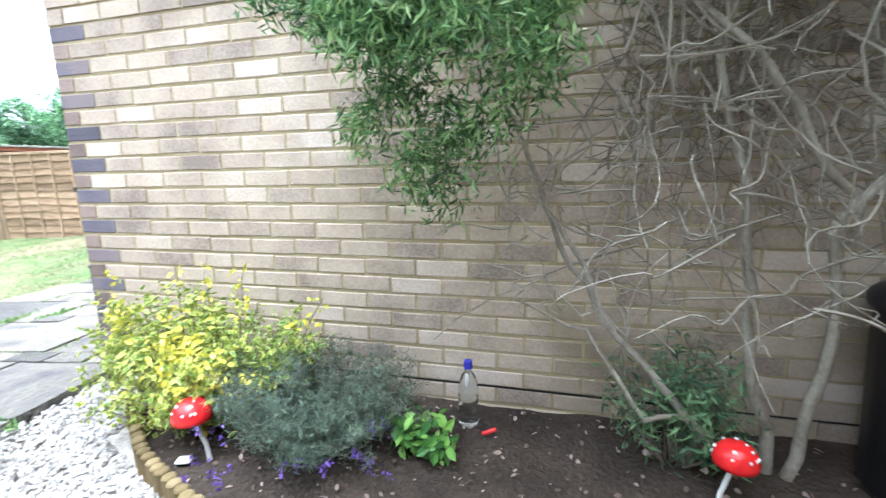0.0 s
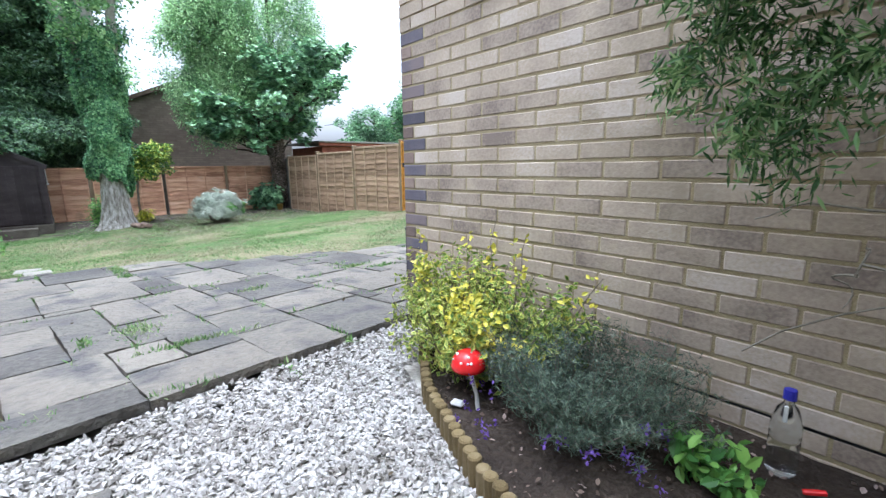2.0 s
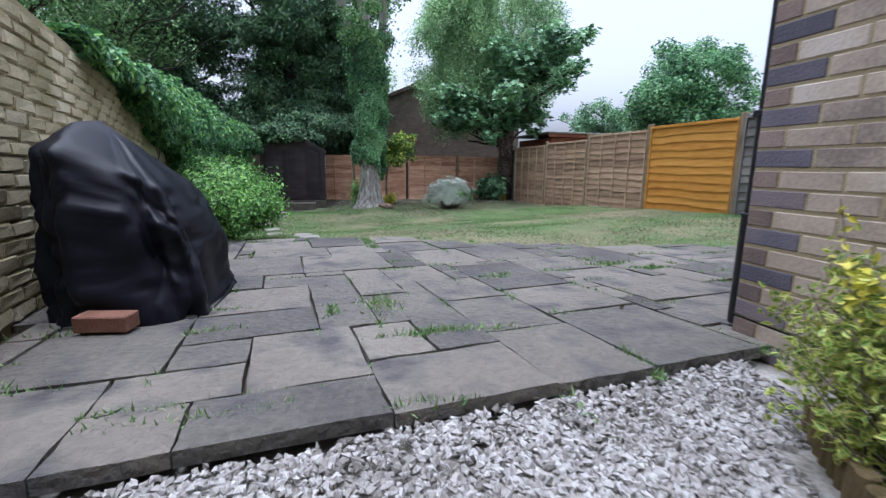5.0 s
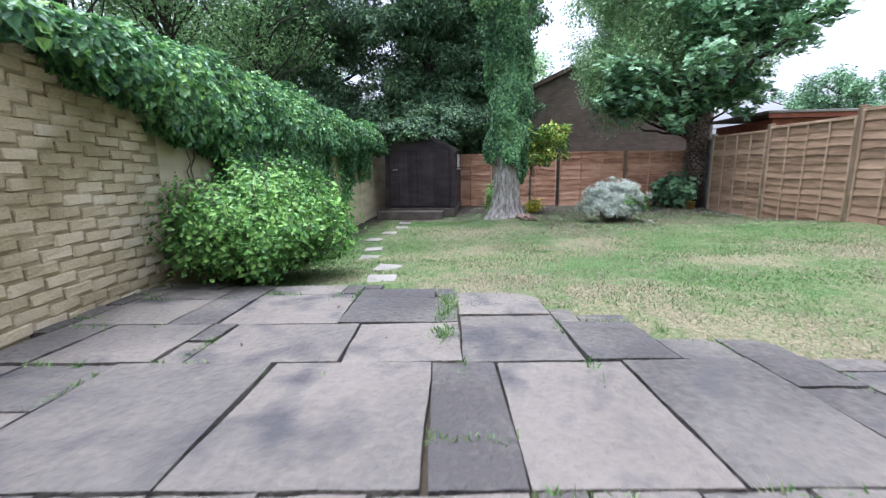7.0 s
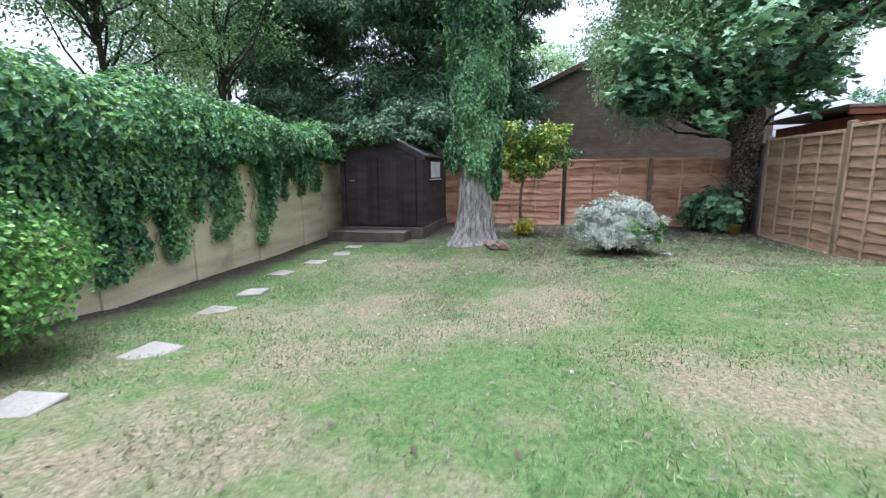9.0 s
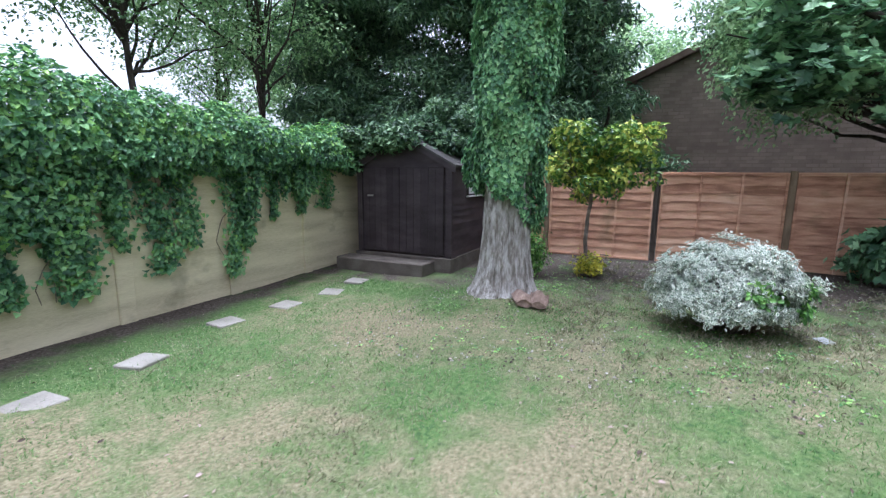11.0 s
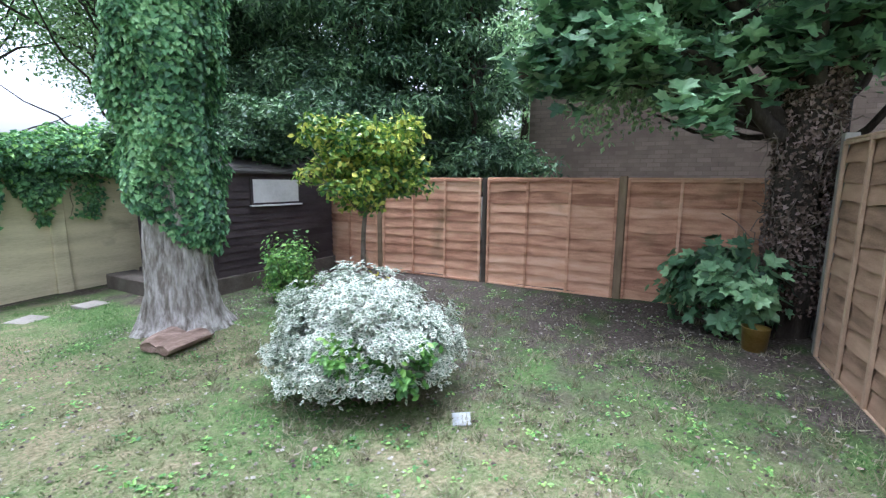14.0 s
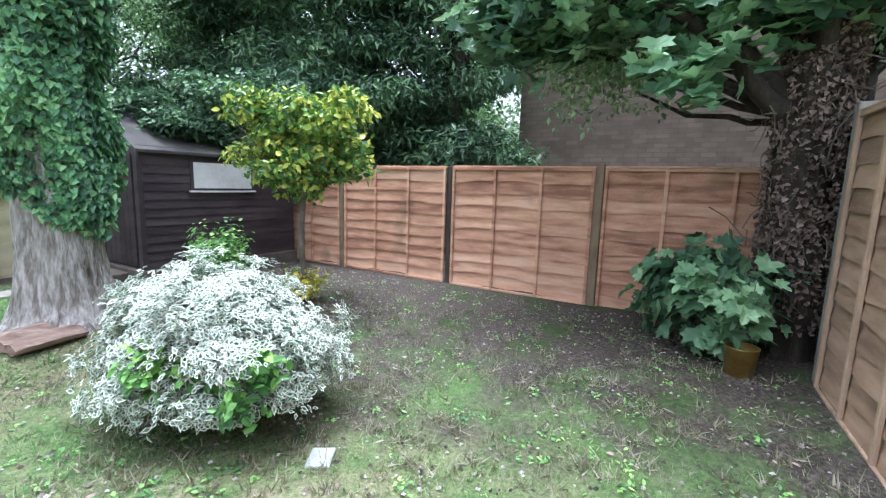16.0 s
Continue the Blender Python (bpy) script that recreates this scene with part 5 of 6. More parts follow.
def ivy_wall():
    top = empty("wall_ivy", (-9.0, -1.6, 1.6))
    o = np.array([-9.0, -1.6, 1.6])
    n = 32000
    x = -14.3 + rng.random(n) * 10.2
    thick = np.interp(x, [-14, -7, -5.5, -4.0], [0.42, 0.42, 0.32, 0.10])
    lump = np.array([noise.noise((a * 1.1, 0.3, 7)) + 0.5 * noise.noise((a * 4.2, 1.3, 2)) for a in x])
    a = rng.random(n) * np.pi * 1.25 - 0.4
    k = (1 - 0.45 * rng.random(n) ** 1.5) * (1 + 0.25 * np.array([noise.noise((q * 3.1, w * 1.5, 4)) for q, w in zip(x, a)]))
    topz = np.array([WALL_TOP(q) for q in x])
    hz = np.interp(x, [-14, -7, -5, -4], [0.50, 0.58, 0.36, 0.12]) * (1 + 0.6 * lump)
    at = np.stack([x, wall_y(x) - 0.08 + np.cos(a) * (thick + 0.14) * k, topz + np.sin(a) * hz * k], 1)
    face = np.stack([0 * x, np.cos(a), np.sin(a) + 0.2], 1)
    # curtain below the top, with hanging tails
    m = 30000
    x2 = -14.0 + rng.random(m) * 8.9
    curtain = np.interp(x2, [-14, -12, -10.2, -9.5, -7.5, -6, -5], [0.38, 0.42, 0.5, 0.7, 0.95, 0.45, 0.2])
    tails = np.zeros(m)
    for c, w, length in ((-11.75, 0.16, 1.45), (-9.7, 0.28, 1.5), (-8.9, 0.22, 1.4), (-8.1, 0.3, 1.5), (-7.4, 0.3, 1.6), (-12.9, 0.1, 0.7), (-9.25, 0.12, 1.1), (-10.15, 0.1, 1.2), (-12.3, 0.08, 0.8), (-7.8, 0.15, 1.3), (-8.5, 0.12, 1.5), (-9.45, 0.35, 1.05), (-8.3, 0.5, 1.1), (-12.7, 0.3, 0.8)):
        tails = np.maximum(tails, length * np.exp(-((x2 - c) / w) ** 2))
    depth = np.maximum(curtain * (0.8 + 0.6 * np.array([noise.noise((q * 2.9, 5.1, 2)) for q in x2])), tails)
    z2 = np.array([WALL_TOP(q) for q in x2]) + 0.12 - depth * rng.random(m) ** 0.85
    low = ground_z(x2, wall_y(x2)) + 0.04
    z2 = np.maximum(z2, low)
    at2 = np.stack([x2, wall_y(x2) + 0.03 + 0.28 * rng.random(m) * np.clip((z2 - low) / 1.4, 0.15, 1), z2], 1)
    face2 = np.tile(np.array([0.0, 1.0, 0.35]), (m, 1))
    at3 = []
    for c, w, low_z, k in ((-11.6, 0.10, 0.0, 700), (-10.95, 0.10, 0.45, 420), (-10.62, 0.14, 0.2, 700), (-10.2, 0.08, 0.5, 200), (-9.75, 0.16, 0.1, 800), (-9.2, 0.1, 0.15, 500), (-8.8, 0.2, 0.0, 1100),
                           (-8.2, 0.22, 0.05, 1100), (-7.6, 0.2, 0.1, 900), (-12.2, 0.06, 0.7, 200), (-12.75, 0.08, 0.75, 260), (-13.3, 0.12, 0.8, 300)):
        z3 = low_z + (1.5 - low_z) * rng.random(k)
        x3 = c + rng.standard_normal(k) * w * (0.55 + 0.5 * (z3 - low_z)) + 0.05 * np.sin(z3 * 5 + c)
        at3.append(np.stack([x3, wall_y(x3) + 0.03 + 0.10 * rng.random(k), np.maximum(z3, ground_z(x3, wall_y(x3)) + 0.03)], 1))
    at3 = np.concatenate(at3)
    pos = np.concatenate([at, at2, at3]) - o
    fac = np.concatenate([face, face2, np.tile(np.array([0.0, 1.0, 0.35]), (len(at3), 1))])
    # more of the lighter green from about the wall top upwards
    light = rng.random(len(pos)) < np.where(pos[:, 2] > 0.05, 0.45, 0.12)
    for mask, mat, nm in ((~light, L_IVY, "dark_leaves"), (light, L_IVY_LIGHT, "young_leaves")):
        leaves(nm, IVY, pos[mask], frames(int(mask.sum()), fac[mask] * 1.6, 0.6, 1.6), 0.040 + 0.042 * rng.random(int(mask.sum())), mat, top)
    vines = []
    for c, length in ((-11.75, 1.3), (-9.7, 1.4), (-10.55, 0.9), (-8.9, 1.3), (-8.1, 1.4), (-7.4, 1.5), (-12.9, 0.7), (-6.7, 1.1)):
        for _ in range(3):
            q = c + rng.normal() * 0.1
            p0 = np.array([q, wall_y(q) + 0.04, 1.5])
            vines.append(tube(wobble(p0, p0 + (rng.normal() * 0.15, 0.02, -length), 9, 0.3) - o, np.linspace(0.009, 0.004, 9), 5))
    v, f = merged(vines)
    tagged(raw("vine", v, f, M_TWIG, top), kind="stuff")
    tagged(top, "thick dark ivy trailing over the garden wall", "ivy")


ivy_wall()

# ---- the ivy-clad tree ----
TRUNK = np.array([-12.62, 1.86])


def ivy_tree():
    z0 = float(ground_z(*TRUNK)) - 0.06
    top = empty("ivy_clad_tree", (TRUNK[0], TRUNK[1], z0))
    n, m = 84, 90
    v, f = [], []
    for j in range(m + 1):
        z = -0.1 + 3.3 * j / m
        r = 0.285 + 0.17 * math.exp(-max(z, 0) / 0.26) - 0.02 * z / 3
        cx, cy = 0.02 * math.sin(z * 1.1), 0.06 * z / 3
        for k in range(n):
            a = 2 * math.pi * k / n
            root = 0.05 * max(0, math.cos(a * 4 + 0.7)) * math.exp(-max(z, 0) / 0.16)
            ridge = 0.02 * noise.noise((math.cos(a) * 5, math.sin(a) * 5, z * 1.3)) - 0.045 * abs(noise.noise((math.cos(a) * 8, math.sin(a) * 8, z * 2.2))) + 0.016 * noise.noise((math.cos(a) * 20, math.sin(a) * 20, z * 6))
            rr = r + root + ridge
            v.append((cx + rr * math.cos(a), cy + rr * math.sin(a), z))
    for j in range(m):
        for k in range(n):
            a, b = j * n + k, j * n + (k + 1) % n
            f.append((a, b, b + n, a + n))
    raw("trunk", np.array(v), np.array(f), M_BARK, top, smooth=True)
    limbs = []
    ends = [((0, -0.02, 3.0), (0.1, -0.42, 4.6), (0.1, -1.5, 7.6)), ((0, 0.08, 3.0), (0.0, 0.0, 4.7), (-0.3, -0.55, 8.0)), ((0, 0.15, 3.0), (-0.1, 0.42, 4.6), (0.1, 0.75, 7.6))]
    for line, r in zip(ends, (0.15, 0.17, 0.14)):
        pts = np.concatenate([wobble(line[0], line[1], 6, 0.1)[:-1], wobble(line[1], line[2], 7, 0.1)])
        limbs.append(tube(pts, np.linspace(r, r * 0.5, len(pts)), 9, 0.04))
    for vv, ff in limbs:
        raw("limb", vv, ff, M_PALEBARK, top, smooth=True)
    # ivy coat: starts with a ragged lower edge
    q = 27000
    a = rng.random(q) * 2 * np.pi
    lower = 1.08 + 0.26 * np.sin(a + 2.6) + 0.22 * np.array([noise.noise((math.cos(t) * 2, math.sin(t) * 2, 9)) for t in a])
    z = lower + (4.6 - lower) * rng.random(q) ** 0.9 + z0 * 0
    rad = (0.28 + 0.11 * rng.random(q) + 0.20 * np.array([noise.noise((math.cos(t) * 1.6, math.sin(t) * 1.6, w * 1.8)) for t, w in zip(a, z)])) * np.interp(z, [0, 0.9, 1.6, 3, 4.6], [0.85, 0.92, 1.06, 1.16, 1.08])
    at = np.stack([rad * np.cos(a), rad * np.sin(a) + 0.06 * z / 3, z], 1)
    out = np.stack([np.cos(a), np.sin(a), 0.35 + 0 * a], 1)
    leaves("ivy", IVY, at, frames(q, out * 2.2, 0.55, 2.5), 0.040 + 0.036 * rng.random(q), L_IVY, top)
    climb = []
    for line in ends:
        for p, e, k, w in ((line[0], line[1], 1500, 0.15), (line[1], line[2], 420, 0.12)):
            t = rng.random((k, 1)) ** (1.0 if k > 1000 else 1.8)
            climb.append(np.array(p) + (np.array(e) - np.array(p)) * t + rng.standard_normal((k, 3)) * (w, w, 0.05))
    climb = np.concatenate(climb)
    leaves("climbing_ivy", IVY, climb, frames(len(climb), np.array([0.6, 0.2, 0.5]), 0.8, 1.8), 0.05 + 0.04 * rng.random(len(climb)), L_IVY, top)
    # light open crown high up
    bl = clumps((0.3, -0.1, 6.6), (2.3, 2.6, 1.3), 60, 0.38, 0.6) + clumps((0.9, 0.2, 4.6), (0.9, 1.1, 0.6), 12, 0.22, 0.6)
    at, d = blob_points(9000, bl)
    leaves("crown", OVAL, at, frames(len(at), np.array([0, 0, 0.6]), 0.8, 0.8), 0.075 + 0.05 * rng.random(len(at)), L_MID, top)
    tagged(top, "broad tree trunk clad in green ivy", "tree")


ivy_tree()


def split_log():
    """Two split halves of a log lying side by side, bark below and torn wood on top."""
    x, y = -12.33, 2.27
    top = empty("split_log", (x, y, float(ground_z(x, y)) - 0.015), 20)
    for k, (dx, dy, length, w, h, rot) in enumerate(((0.0, -0.09, 0.50, 0.125, 0.15, 4), (0.05, 0.10, 0.46, 0.10, 0.13, -9))):
        bm = bmesh.new()
        n, m = 12, 14
        rings = []
        for i in range(m + 1):
            t = i / m
            grow = 1 - 0.22 * (2 * t - 1) ** 6
            ring = []
            for q in range(n):
                a = 2 * math.pi * q / n
                yy, zz = w * math.cos(a) * grow, h * (0.5 + 0.5 * math.sin(a)) * grow
                if math.sin(a) > 0.2:
                    zz = h * grow * (0.95 - 0.55 * abs(math.cos(a) + 0.25))
                j = 0.012 * noise.noise((t * 4 + k * 5, math.cos(a) * 3, math.sin(a) * 3)) + 0.008 * noise.noise((t * 2, a * 9, k))
                ring.append(bm.verts.new(((t - 0.5) * length + 0.03 * noise.noise((a * 2, k, 3)) * (abs(2 * t - 1) ** 4), yy + j, max(0, zz + j))))
            rings.append(ring)
        for a, b in zip(rings, rings[1:]):
            for q in range(n):
                bm.faces.new((a[q], b[q], b[(q + 1) % n], a[(q + 1) % n]))
        bm.faces.new(rings[0])
        bm.faces.new(rings[-1][::-1])
        bmesh.ops.transform(bm, matrix=pose(dx, dy, 0, 0, 0, rot), verts=bm.verts[:])
        bmesh.ops.recalc_face_normals(bm, faces=bm.faces[:])
        part("half", bm, M_LOG_END, top)
    tagged(top, "split reddish log lying at the foot of the tree", "log")


split_log()

# ---- shrubs of the lower garden ----
gb = lambda x, y: float(ground_z(x, y))


def variegated_shrub():
    """Wide bush of layered sprays of white-edged leaves, with plain green shoots in it."""
    top = empty("variegated_shrub", (-12.54, 4.2, gb(-12.6, 4.2) - 0.01))
    shoots("stem", (0, 0, 0), (0.46, 0.55), 0.72, 120, M_TWIG, top, rad=0.006)
    at, out, plain = [], [], []
    for k in range(400):
        a, u = rng.random() * 2 * np.pi, rng.random()
        el = math.asin(min(0.995, 0.02 + 0.98 * u)) if k % 4 else -0.25 * rng.random()
        d = np.array([math.cos(a) * math.cos(el), math.sin(a) * math.cos(el), math.sin(el)])
        lump = 0.95 + 0.26 * noise.noise(Vector(d) * 3.4 + Vector((4, 1, 2))) + 0.15 * rng.standard_normal()
        c = d * (0.49, 0.58, 0.45) * lump + (0, 0, 0.37)
        c[2] = max(0.05, c[2])
        n = 66
        spray = rng.standard_normal((n, 3)) * (0.045, 0.045, 0.04)
        spray -= d * (spray @ d)[:, None] * 0.6
        at.append(c + spray)
        out.append(np.tile(d * 0.9 + (0, 0, 0.6), (n, 1)))
        plain += [max(d @ np.array(g) for g in ((0.62, 0.78, 0.06), (0.93, 0.25, 0.27), (0.80, 0.45, -0.05), (0.3, 0.9, 0.3), (0.5, -0.7, 0.5))) > 0.988] * n
    at, out, plain = np.concatenate(at), np.concatenate(out), np.array(plain)
    at[:, 2] = np.maximum(at[:, 2], 0.02)
    n = len(at)
    size = 0.036 + 0.022 * rng.random(n)
    turn = frames(n, out * 1.4, 0.62)
    leaves("foliage", EDGED, at[~plain], turn[~plain], size[~plain], [L_VAR_EDGE, L_VAR_MID], top)
    leaves("green_foliage", OVAL, at[plain], turn[plain], size[plain] * 1.2, L_SHRUB, top)
    tagged(top, "white and green variegated bush on the lawn", "shrub")


variegated_shrub()
leafy_shrub("rounded_evergreen", "small rounded dark green shrub beside the shed", (-14.12, 1.72, gb(-14.1, 1.7)), (0.34, 0.34), 0.95, 80, 45, OVAL, 0.05, L_SHRUB, fuzz=0.05, start=0.15)
leafy_shrub("golden_seedling", "small bright yellow-green shrub by the fence", (-14.42, 2.68, gb(-14.5, 2.7)), (0.24, 0.22), 0.5, 22, 26, OVAL, 0.06, L_YELLOW, fuzz=0.035)


def holly():
    x, y = -14.57, 2.55
    z = gb(x, y)
    top = empty("golden_holly", (x, y, z))
    v, f = tube(wobble((0, 0, -0.05), (0.02, 0.05, 1.5), 9, 0.06), np.linspace(0.035, 0.026, 9), 9, 0.04)
    br = [(v, f)]
    for _ in range(16):
        a = rng.random() * 6.28
        br.append(tube(wobble((0.02, 0.04, 1.1 + 0.3 * rng.random()), (0.65 * math.cos(a), 0.7 * math.sin(a), 1.4 + 0.7 * rng.random()), 7, 0.2), np.linspace(0.013, 0.005, 7), 5))
    for k, (v, f) in enumerate(br):
        raw("branch" if k else "trunk", v, f, M_TWIG, top, smooth=True)
    blobs = clumps((0.08, 0.12, 1.78), (0.76, 1.05, 0.56), 66, 0.17, 0.75)
    at, d = blob_points(7600, blobs)
    leaves("crown", OVAL, at, frames(len(at), d + (0, 0, 0.6), 0.75, 0.3), 0.062 + 0.036 * rng.random(len(at)), L_HOLLY, top)
    tagged(top, "golden variegated holly on a clear stem", "tree")


holly()


def sycamore():
    x, y = -15.62, 7.12
    z = gb(x, y)
    top = empty("sycamore_tree", (x, y, z))
    pts = wobble((0, 0, -0.1), (0.05, -0.1, 4.5), 14, 0.04)
    v, f = tube(pts, np.linspace(0.215, 0.17, 14), 14, 0.05)
    limbs = [(v, f)]
    lines = [((0, 0, 1.75), (0.3, -0.6, 2.4), (0.6, -1.2, 2.75), (0.9, -1.8, 2.9)), ((0, 0, 2.3), (0.8, -0.2, 3.0), (1.6, -0.6, 3.4), (2.6, -1.0, 3.6)),
             ((0, -0.1, 2.6), (0.2, -0.8, 3.3), (0.5, -1.5, 3.6), (0.8, -2.4, 3.7)), ((0, 0, 3.4), (0.3, 1.0, 4.4), (0.8, 1.8, 5.2), (1.2, 2.4, 5.8)), ((0, 0, 2.6), (1.0, 0.5, 3.4), (2.0, 0.9, 3.9), (3.0, 1.0, 4.3)), ((0, -0.05, 1.9), (0.3, -0.9, 2.75), (0.45, -1.6, 2.95), (0.5, -2.5, 2.85))]
    for line in lines:
        p = np.concatenate([wobble(a, b, 5, 0.15)[:-1] for a, b in zip(line, line[1:])] + [np.array([line[-1]])])
        limbs.append(tube(p, np.linspace(0.085, 0.025, len(p)), 8, 0.04))
    for k, (v, f) in enumerate(limbs):
        raw("limb" if k else "trunk", v, f, M_DARKBARK, top, smooth=True)
    q = 5000
    a = rng.random(q) * 6.28
    zz = 0.25 + 2.6 * rng.random(q)
    rr = 0.205 + 0.07 * rng.random(q)
    at = np.stack([rr * np.cos(a), rr * np.sin(a), zz], 1)
    leaves("dead_ivy", IVY, at, frames(q, np.stack([np.cos(a), np.sin(a), 0 * a], 1) * 1.2, 0.8, 1.5), 0.032 + 0.024 * rng.random(q), L_DEAD, top)
    tw = []
    for _ in range(90):
        b = rng.random() * 6.28
        p = np.array([0.24 * math.cos(b), 0.24 * math.sin(b), 0.6 + 2.0 * rng.random()])
        tw.append(tube(wobble(p, p + rng.standard_normal(3) * (0.12, 0.12, 0.25) + (0.08 * math.cos(b), 0.08 * math.sin(b), 0), 6, 0.5), 0.005, 4))
    v, f = merged(tw)
    tagged(raw("dead_vine", v, f, M_TWIG, top), kind="stuff")
    blobs = []
    for line in lines:
        for t in (0.35, 0.55, 0.75, 0.9, 1.0):
            idx = t * 3
            k = min(int(idx), 2)
            c = np.array(line[k]) + (np.array(line[k + 1]) - np.array(line[k])) * (idx - k)
            blobs.append((c + (0, 0, -0.05), (0.42, 0.45, 0.26)))
    blobs += clumps((0.6, 0.5, 4.8), (1.6, 1.5, 1.4), 30, 0.5, 0.6)
    blobs += clumps((0.55, -1.9, 2.75), (0.5, 0.55, 0.3), 12, 0.26, 0.7) + clumps((0.3, -2.2, 3.2), (0.6, 0.7, 0.4), 12, 0.3, 0.7)
    blobs += clumps((0.75, -0.95, 2.12), (0.3, 0.35, 0.18), 7, 0.18, 0.7) + clumps((0.3, 0.1, 2.9), (0.5, 0.7, 0.45), 10, 0.3, 0.7) + clumps((0.6, 0.9, 2.9), (0.6, 0.6, 0.5), 10, 0.3, 0.7)
    at, d = blob_points(5600, blobs, 0.9)
    leaves("crown", MAPLE, at, frames(len(at), np.array([0.3, 0, 1.1]), 0.5, 0.9), 0.12 + 0.09 * rng.random(len(at)), L_SYC, top)
    tagged(top, "sycamore with dead ivy on its dark trunk", "tree")


sycamore()


def maple_shrub():
    leafy_shrub("sycamore_sapling", "low sycamore saplings with large lobed leaves", (-15.5, 6.66, gb(-15.5, 6.6)), (0.66, 0.66), 1.02, 66, 15, MAPLE, 0.135, L_SYC, fuzz=0.06, start=0.35, droop=0.8, stem_r=0.006)


maple_shrub()


def pot():
    bm = bmesh.new()
    prof = [(0.0, 0.0), (0.085, 0.0), (0.095, 0.008), (0.112, 0.22), (0.115, 0.225), (0.108, 0.225), (0.09, 0.03), (0.0, 0.03)]
    rings = [[bm.verts.new((r * math.cos(a), r * math.sin(a), z)) for a in np.linspace(0, 2 * math.pi, 28, endpoint=False)] for r, z in prof]
    for a, b in zip(rings, rings[1:]):
        for k in range(28):
            bm.faces.new((a[k], a[(k + 1) % 28], b[(k + 1) % 28], b[k]))
    bmesh.ops.remove_doubles(bm, verts=bm.verts[:], dist=0.0005)
    bmesh.ops.recalc_face_normals(bm, faces=bm.faces[:])
    p = part("plant_pot", bm, M_BRASS, None, "", True)
    p.matrix_world = pose(-14.92, 6.80, gb(-14.9, 6.8) - 0.005)
    tagged(p, "brass-coloured metal plant pot on the soil", "plant pot")


pot()


def stepping_stones():
    r = random.Random(8)
    for x, y, rz in ((-6.6, 0.5, 8), (-7.5, 0.35, -4), (-8.85, -0.25, 6), (-9.65, -0.40, 12), (-10.7, -0.68, -6), (-11.45, -0.55, 4), (-12.15, -0.42, 20), (-12.8, -0.48, 10)):
        s = part("stepping_stone", box_bm(-0.15, 0.15, -0.14, 0.14, -0.03, 0.018, 0.008), M_CONCRETE)
        s.matrix_world = pose(x, y, gb(x, y), r.uniform(-2, 2), r.uniform(-2, 2), rz)
        tagged(s, "small pale concrete stepping stone in the grass", "stepping stone", "stepping stones along the wall")
    s = part("slate_piece", box_bm(-0.07, 0.07, -0.06, 0.06, 0, 0.012, 0.004), M_SLATE)
    s.matrix_world = pose(-12.53, 4.97, gb(-12.53, 4.97) + 0.004, 3, 4, 30)
    tagged(s, "broken piece of grey slate on the ground", "slate")


stepping_stones()

# ---- beyond the garden ----


def neighbour_house():
    top = empty("neighbour_house", (-23.0, 8.0, -0.1))
    o = np.array([-23.0, 8.0, -0.1])
    bm = bmesh.new()
    prof = [(2.9, -0.1), (9.6, -0.1), (9.6, 3.75), (6.25, 5.25), (2.9, 3.75)]
    a = [bm.verts.new(np.array((-20.2, y, z)) - o) for y, z in prof]
    b = [bm.verts.new(np.array((-28.0, y, z)) - o) for y, z in prof]
    for k in range(5):
        bm.faces.new((a[k], a[(k + 1) % 5], b[(k + 1) % 5], b[k]))
    bm.faces.new(a[::-1])
    bm.faces.new(b)
    bmesh.ops.recalc_face_normals(bm, faces=bm.faces[:])
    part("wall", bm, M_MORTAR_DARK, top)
    cube = np.array([(x, y, z) for x in (0, 1) for y in (0, 1) for z in (0, 1)], float)
    quad = np.array([(0, 1, 3, 2), (4, 6, 7, 5), (0, 4, 5, 1), (2, 3, 7, 6), (0, 2, 6, 4), (1, 5, 7, 3)])
    vs, fs, k = [], [], 0
    for row in range(70):
        z = 0.0 + row * 0.085
        y = 2.9 + (0.126 if row % 2 else 0)
        while y < 9.3:
            if z + 0.08 < 3.75 + 1.5 * (1 - abs(y + 0.12 - 6.25) / 3.35) - 0.06:
                vs.append(cube * (0.009, 0.238, 0.073) + np.array((-20.205, y, z)) - o)
                fs.append(quad + 8 * k)
                k += 1
            y += 0.252
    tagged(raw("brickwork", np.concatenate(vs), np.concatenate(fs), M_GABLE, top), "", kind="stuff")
    for sy, ye in ((1, 9.9), (-1, 2.6)):
        bm = bmesh.new()
        z_e = 3.75 + 1.5 * (1 - abs(ye - 6.25) / 3.35) + 0.02
        c = [(ye, z_e), (6.25, 5.27), (6.25, 5.43), (ye, z_e + 0.16)]
        p = [bm.verts.new(np.array((-20.02, y, z)) - o) for y, z in c]
        q = [bm.verts.new(np.array((-28.2, y, z)) - o) for y, z in c]
        for i in range(4):
            bm.faces.new((p[i], p[(i + 1) % 4], q[(i + 1) % 4], q[i]))
        bm.faces.new(p)
        bm.faces.new(q[::-1])
        bmesh.ops.recalc_face_normals(bm, faces=bm.faces[:])
        part("roof", bm, M_TILE, top)
    tagged(top, "neighbouring house with a plain brick gable end", "house")


neighbour_house()


